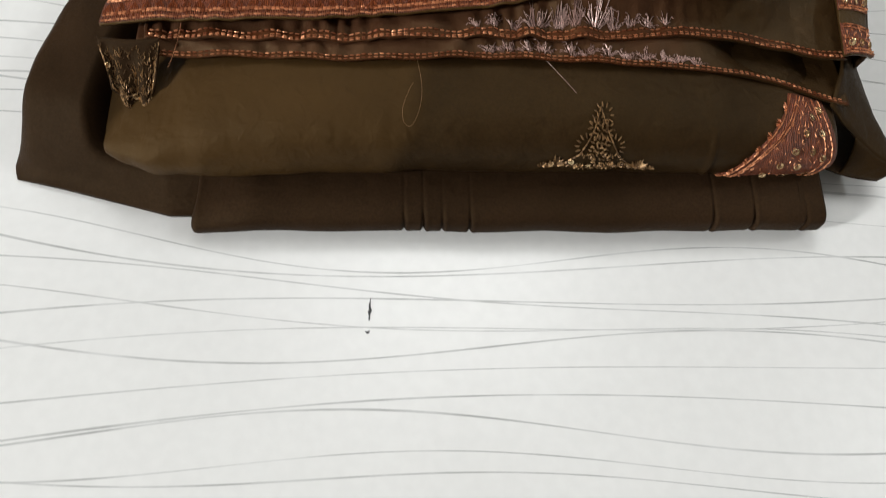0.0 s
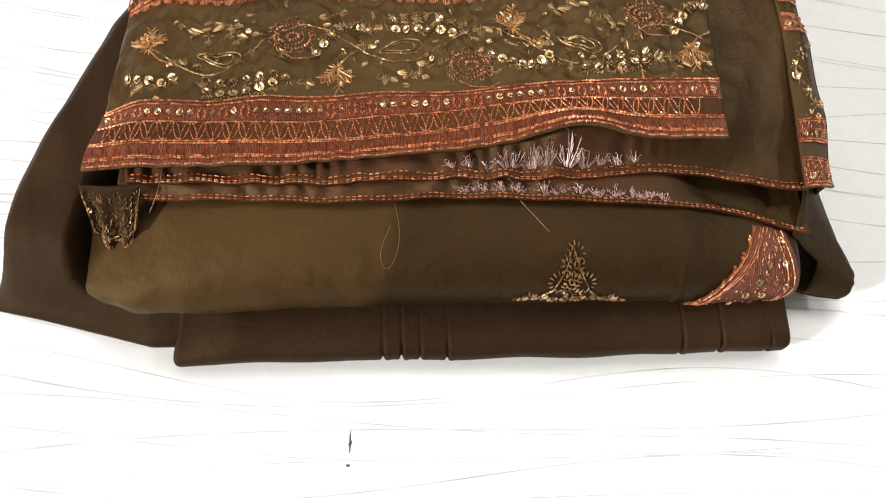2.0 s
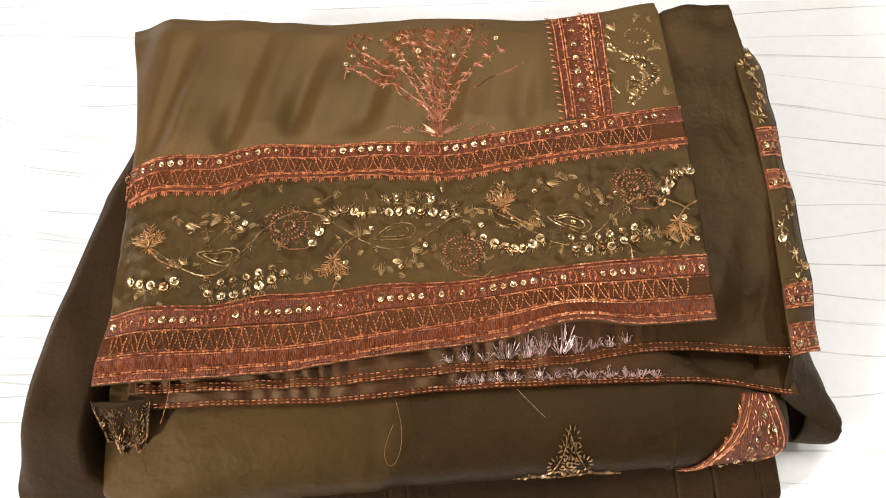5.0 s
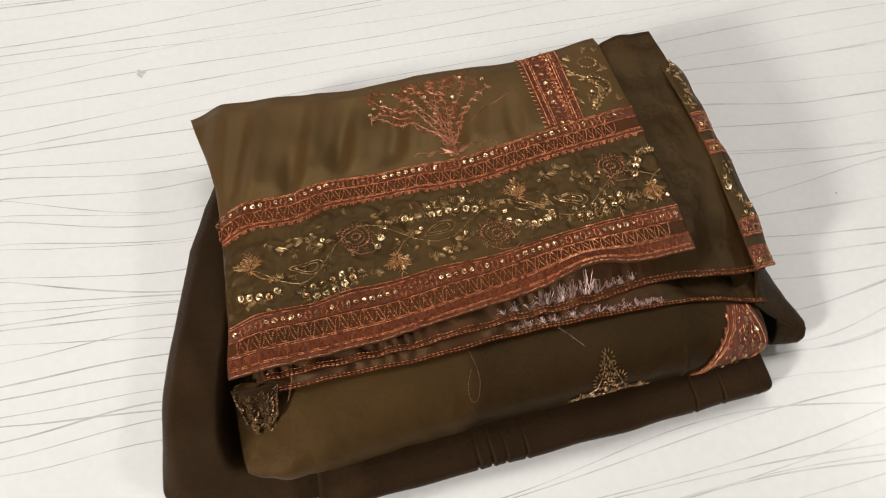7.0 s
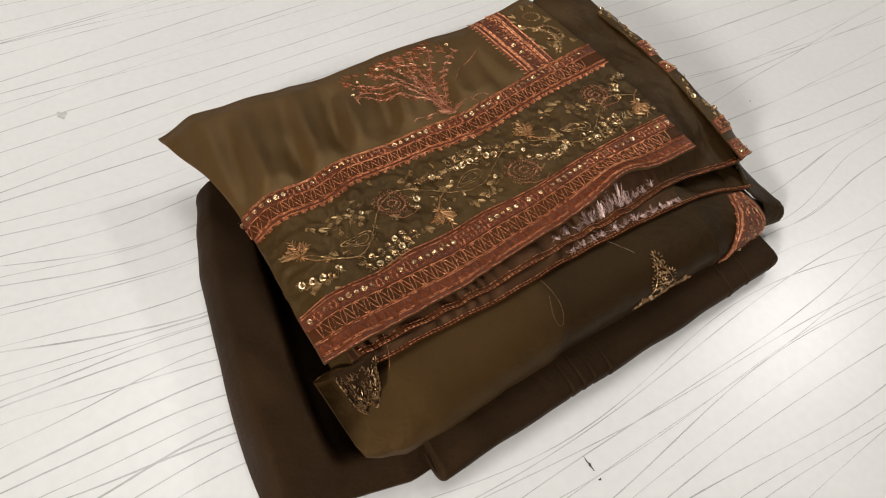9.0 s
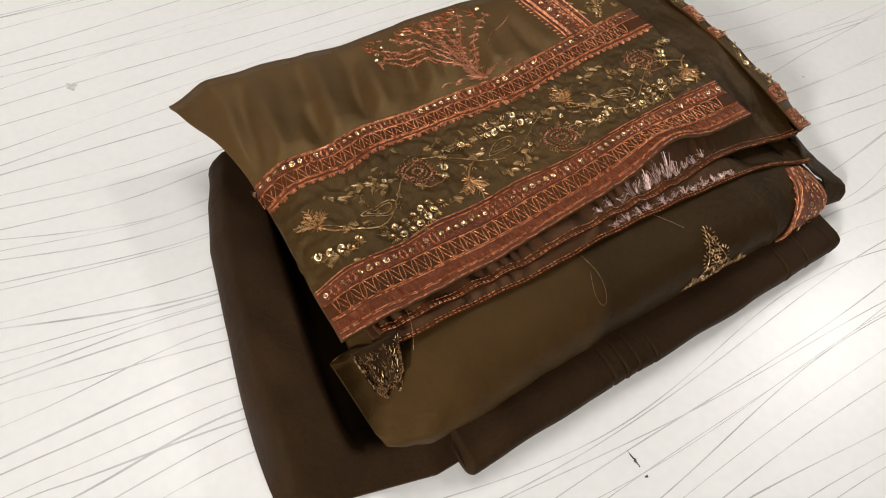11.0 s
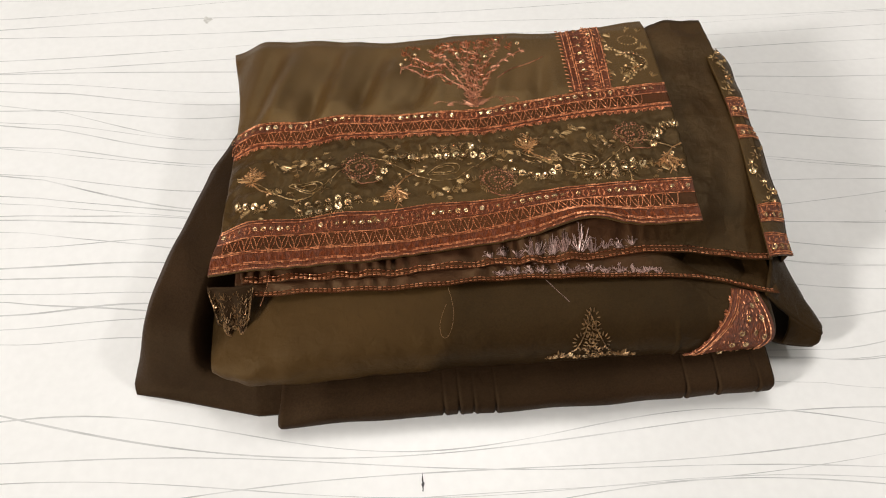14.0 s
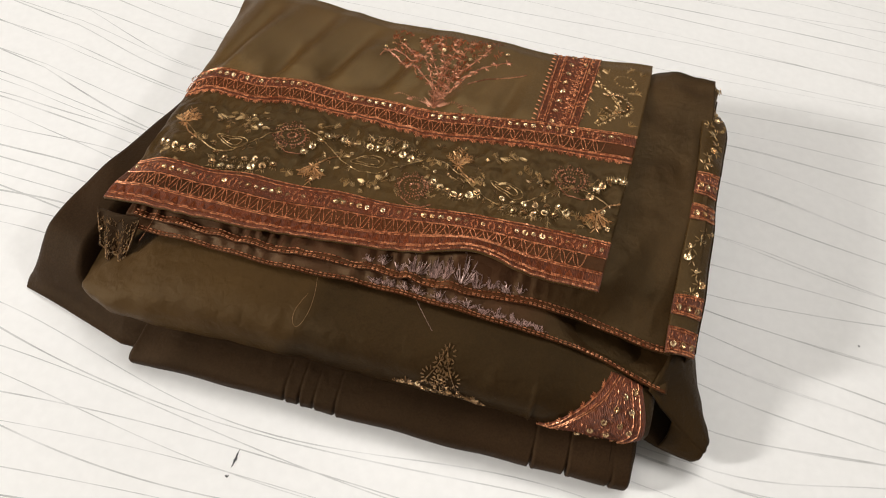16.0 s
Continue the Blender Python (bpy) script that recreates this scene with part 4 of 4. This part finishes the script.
for x0, y0, x1, y1, b, n, size in ARCS:
    for k in range(n):
        t = k / (n - 1)
        x, y = x0 + (x1 - x0) * t, y0 + (y1 - y0) * t + 4 * b * t * (1 - t)
        sequin(on_vine, x, y, 23 if size > 14 else 18, top_panel)
        pale.ring(x, y, size * 0.000105, size * 0.0001, 9, 0.0008, 0.00022)
        pale.burst(x, y, 0.0046, 5, 50 if b > 0 else 230, 130 if b > 0 else 310, 0.00024, 0.5)
for x, y in ((-0.129, 0.130), (0.064, 0.143), (-0.039, 0.113), (-0.115, 0.144), (-0.076, 0.112), (-0.066, 0.116), (-0.07, 0.108), (0.09, 0.124), (0.047, 0.133), (0.002, 0.136),
             (0.108, 0.120), (0.104, 0.132), (0.013, 0.152), (-0.121, 0.151), (-0.052, 0.133), (0.031, 0.152), (0.018, 0.138), (0.072, 0.148), (-0.026, 0.126)):
    sequin(on_vine, x, y, 14, top_panel)
for k in range(46):
    x, y = random.uniform(-0.172, 0.104), random.uniform(0.118, 0.158)
    pale.leaf(x, y, random.uniform(0, 360), random.uniform(0.004, 0.0075), 4, 0.00025)
filler = Threads(on_vine)
for k in range(60):
    x, y = random.uniform(-0.172, 0.104), random.uniform(0.116, 0.160)
    filler.burst(x, y, random.uniform(0.002, 0.004), 5, random.uniform(0, 180), random.uniform(200, 360), 0.00026)
filler.build("vine_filling", ANTIQUE, top_panel, "dull gold thread filling of the vine")
vine = []
for k in range(60):
    x = -0.172 + 0.28 * k / 59
    vine.append((x, 0.134 + 0.012 * math.sin((x + 0.11) * 2 * math.pi / 0.0885)))
pale.cord(vine, 0.00036, 0.0022)
pale.build("vine_embroidery", GREEN, top_panel, "pale gold green thread leaves")

# the tree motif on the plain part
tree = Threads(on_top)
tx, ty = -0.013, 0.190
for w, h in ((-0.047, 0.050), (-0.036, 0.062), (-0.025, 0.070), (-0.012, 0.074), (0.0, 0.076), (0.012, 0.074), (0.024, 0.068), (0.037, 0.056)):
    pts = []
    for k in range(11):
        t = k / 10
        x = tx + w * t**1.7 + 0.0012 * math.sin(9 * t + w * 300)
        pts.append((x, min(ty + h * t**0.85, back_y(x) - 0.006)))
    tree.cord(pts, 0.00036, 0.0022)
    for (x, y) in pts[2:]:
        for s in range(13):
            b = random.uniform(0, 360)
            q = random.uniform(0.0015, 0.0045)
            tree.stitch(x, y, x + q * math.cos(b), min(back_y(x) - 0.005, y + q * math.sin(b)), 0.00028)
tree.cord([(-0.033, 0.228), (-0.045, 0.240), (-0.055, 0.243), (-0.061, 0.238), (-0.062, 0.231)], 0.0005)
tree.cord([(0.004, 0.215), (0.016, 0.226), (0.030, 0.232), (0.040, 0.238)], 0.0005)
web = Threads(on_top)
for k in range(900):
    x = random.uniform(-0.060, 0.026)
    y = random.uniform(0.212, 0.268)
    if abs(x + 0.018) < 0.006 + (y - 0.2) * 0.66 and wob(x, y, 60, 5) > -0.15:
        a = random.uniform(40, 140)
        web.stitch(x, y, x + 0.004 * math.cos(radians(a)), y + 0.004 * math.sin(radians(a)), 0.0003)
tree.burst(tx, ty + 0.002, 0.012, 18, 10, 170, 0.00026)
for s in (-1, 1):
    tree.ring(tx + s * 0.011, ty + 0.001, 0.006, 0.004, 14, 0.003, 0.0003, 0, 180)
    tree.ring(tx + s * 0.022, ty + 0.002, 0.005, 0.003, 12, 0.002, 0.0003, 0, 180)
web.build("tree_filling", RUST, top_panel, "rust thread filling of the tree motif")
tm = tree.build("tree_motif", ROSE, top_panel, "copper thread branching tree motif")
for x, y in ((-0.060, 0.236), (-0.061, 0.243), (-0.057, 0.25), (-0.05, 0.256), (-0.04, 0.262), (-0.03, 0.262), (-0.02, 0.25), (0.0, 0.246), (0.01, 0.262), (0.024, 0.254)):
    sequin(on_top, x, y, 14, tm)

# the upright border and the corner of vine beyond it
def upright(u, v):
    y = ub_top(0.06) + 0.0008 + (0.273 - ub_top(0.06)) * v
    x = 0.0530 + 0.0050 * v + (0.0275 + 0.003 * v) * u
    y = min(y + 0.0015 * u, back_y(x) - 0.001)
    return raised(0.0006)(x, y)


up_band = sheet("upright_border", upright, 16, 50, 0.0005, GROUND, dupatta, "short copper border with sequins")
up = Threads(raised(0.0009))
for f in (0.05, 0.18, 0.23, 0.74, 0.80, 0.97):
    up.cord([upright(f, k / 20)[:2] for k in range(21)], 0.00045)
for k in range(16):
    a = upright(0.45, k / 15.5)
    b = upright(0.62, k / 15.5)
    up.burst(b[0], b[1], 0.003, 7, 0, 360, 0.0003)
    if k % 2 == 0:
        sequin(up.fn, a[0] - 0.002, a[1], 18, up_band)
for k in range(260):
    a = upright(random.random(), random.random() * 0.97)
    up.stitch(a[0], a[1], a[0] + random.uniform(0.001, 0.0022), a[1], 0.00026)
for k in range(18):
    a = upright(0, k / 18)
    up.stitch(a[0], a[1], a[0] - 0.003, a[1] + 0.001, 0.0004)
up.build("stitching", COPPER, up_band)
cv = Threads(on_top)
for k in range(40):
    t = k / 39
    x, y = 0.092 + 0.012 * math.sin(t * 5.5), 0.204 + 0.066 * t
    cv.burst(x, y, 0.003, 3, 0, 300, 0.00035)
for x, y, a in ((0.088, 0.225, 150), (0.1, 0.215, 60), (0.108, 0.24, 20), (0.09, 0.25, 120), (0.106, 0.262, 60), (0.087, 0.21, 120)):
    cv.leaf(x, y, a, 0.009, 5, 0.0004)
cv.ring(0.106, 0.252, 0.006, 0.005, 18, 0.002)
for k in range(13):
    a = radians(-130 + 260 * k / 12)
    x, y = 0.1015 + 0.0085 * math.cos(a), 0.2265 + 0.0085 * math.sin(a)
    sequin(on_top, x, y, 14, top_panel)
    cv.burst(x, y, 0.0048, 5, math.degrees(a) - 30, math.degrees(a) + 30, 0.00024, 0.4)
for x, y, a in ((0.091, 0.211, 60), (0.096, 0.207, 100), (0.112, 0.208, 60), (0.090, 0.240, 130), (0.094, 0.256, 110), (0.113, 0.243, 40), (0.116, 0.262, 70)):
    cv.burst(x, y, 0.0075, 8, a - 30, a + 30, 0.00026, 0.1)
cv.build("corner_vine", GREEN, top_panel, "pale thread vine")
for k in range(9):
    t = k / 8
    sequin(on_top, 0.092 + 0.014 * math.sin(t * 5.5), 0.206 + 0.062 * t, 14, top_panel)

# ---- the embroidered edge that hangs along the side ----
strip_in = curve([(0.060, 0.152), (0.1, 0.153), (0.18, 0.158), (0.24, 0.160), (0.285, 0.162)])
strip_out = curve([(0.060, 0.170), (0.1, 0.171), (0.13, 0.172), (0.185, 0.1735), (0.225, 0.1775), (0.245, 0.176), (0.255, 0.1715), (0.285, 0.174)])
strip_zi = curve([(0.060, 0.0585), (0.1, 0.0675), (0.15, 0.0735), (0.22, 0.0740), (0.285, 0.064)])


def on_strip(x, y):
    xi, xo = strip_in(y), strip_out(y)
    t = (x - xi) / (xo - xi)
    return (x, y, strip_zi(y) + 0.0035 - 0.006 * t * t + 0.0009 * wob(x, y, 50, 12) + 0.0012 * math.sin(y * 140) * max(0, t))


def strip(u, v):
    y = 0.062 + 0.219 * v + 0.004 * u * (1 - v)
    return on_strip(strip_in(y) + (strip_out(y) - strip_in(y)) * u, y)


side = sheet("side_edge", strip, 18, 110, 0.0014, VINE_GROUND, dupatta, "embroidered olive edge along the side")


def strip_fall(u, v):
    y = 0.070 + 0.20 * v
    x = strip_out(y) - 0.002 * u - 0.010 * u * u
    return (x, y, on_strip(strip_out(y), y)[2] - 0.0008 - 0.034 * u)


sheet("side_fall", strip_fall, 10, 50, 0.0012, DARK, dupatta)


def side_band(y0, y1):
    def fn(u, v):
        y = y0 + (y1 - y0) * v + 0.003 * u
        p = on_strip(strip_in(y) + (strip_out(y) - strip_in(y)) * u, y)
        return (p[0], p[1], p[2] + 0.0006)
    b = sheet("side_border", fn, 12, 10, 0.0005, GROUND, dupatta, "copper stitched border piece")
    th = Threads(lambda x, y: (x, y, on_strip(x, y)[2] + 0.0009))
    for f in (0.04, 0.14, 0.5, 0.86, 0.96):
        th.cord([fn(0.03, f)[:2], fn(0.5, f)[:2], fn(0.97, f)[:2]], 0.00045)
    for k in range(50):
        a = fn(random.random(), random.random() * 0.9)
        th.stitch(a[0], a[1], a[0], a[1] + 0.0015, 0.00028)
    th.build("stitching", COPPER, b)
    for k in range(3):
        a = fn(0.2 + 0.3 * k, 0.32)
        sequin(th.fn, a[0], a[1], 18, b)


side_band(0.0625, 0.078)
side_band(0.085, 0.097)
side_band(0.148, 0.160)
side_band(0.168, 0.186)
sv = Threads(on_strip)
for k in range(26):
    y = 0.1 + 0.18 * k / 25
    if 0.145 < y < 0.188:
        continue
    x = (strip_in(y) + strip_out(y)) / 2 + 0.004 * math.sin(k * 1.3)
    sv.burst(x, y, 0.005, 5, 20 * k, 20 * k + 240, 0.0004)
    sequin(on_strip, x + 0.003 * math.cos(k), y, 23 if k % 2 else 14, side)
sv.ring(0.169, 0.236, 0.006, 0.007, 18, 0.003, 0.00045, -90, 150)
sv.build("side_embroidery", GREEN, side, "pale thread sprays")
# ---- the small embroidered corner tucked under the panel ----
def tuck(u, v):
    """A crumpled end of border that drops over the shirt's shoulder."""
    a = 2.9 * (u - 0.5)
    p = Vector((-0.1715 + 0.0135 * math.sin(a) * (1 - 0.35 * v), 0.0665 - 0.013 * v - 0.006 * math.cos(a) * (0.3 + v), 0.0650 - 0.0235 * v * (0.55 + 0.45 * math.cos(a))))
    p.y -= 0.0016 * math.sin(u * 19 + 1) * v + 0.0012 * wob(u * 4, v * 4, 1.0, 3)
    p.z += 0.0007 * math.sin(u * 23) * v
    return p


tk = sheet("tucked_corner", tuck, 40, 18, 0.001, DARK, dupatta, "crumpled tucked corner with gold stitching")
tt = FrontThreads(lambda u, v: tuck(u, v))
for k in range(420):
    u, v = random.random(), random.random() ** 0.6
    tt.stitch(u, v, min(1, max(0, u + random.uniform(-0.05, 0.05))), min(1.0, v + random.uniform(0.03, 0.10)), 0.00022)
for k in range(60):
    u = k / 60
    tt.stitch(u, 0.97, min(1, u + 0.025), 0.99, 0.00034)
    tt.stitch(u, 0.80, min(1, u + 0.03), 0.80, 0.00028)
tt.build("stitching", ANTIQUE, tk)
for u, v in ((0.1, 0.5), (0.22, 0.8), (0.5, 0.85), (0.78, 0.75)):
    p, n = tt.spot(u, v, 0.0008)
    ob = new("sequin", SEQ[14])
    ob.parent = tk
    ob.matrix_basis = Matrix.Translation(p) @ n.to_track_quat("Z", "Y").to_matrix().to_4x4()

# loose ends of thread
def loose(name, pts, mat, label):
    cu = bpy.data.curves.new(name, "CURVE")
    cu.dimensions, cu.bevel_depth, cu.bevel_resolution = "3D", 0.00009, 1
    sp = cu.splines.new("NURBS")
    sp.points.add(len(pts) - 1)
    for q, p in zip(sp.points, pts):
        q.co = (*p, 1)
    sp.use_endpoint_u, sp.order_u = True, 3
    cu.materials.append(mat)
    ob = new(name, cu)
    ob.parent = dupatta
    ob["label"] = label


loose("loose_thread", [(-0.046, 0.056, 0.0630), (-0.044, 0.046, 0.0620), (-0.0445, 0.036, 0.0585), (-0.0475, 0.029, 0.054), (-0.0505, 0.0275, 0.0525), (-0.053, 0.030, 0.055), (-0.0525, 0.037, 0.0592), (-0.048, 0.045, 0.0620)], ANTIQUE, "loose end of thread")
loose("loose_thread", [(0.012, 0.057, 0.0625), (0.018, 0.050, 0.061), (0.026, 0.042, 0.057), (0.031, 0.038, 0.0545)], SILVER, "loose end of thread")
loose("loose_thread", [(-0.148, 0.098, 0.071), (-0.149, 0.082, 0.0695), (-0.149, 0.069, 0.067), (-0.152, 0.060, 0.062), (-0.155, 0.055, 0.058)], COPPER, "loose end of copper thread")
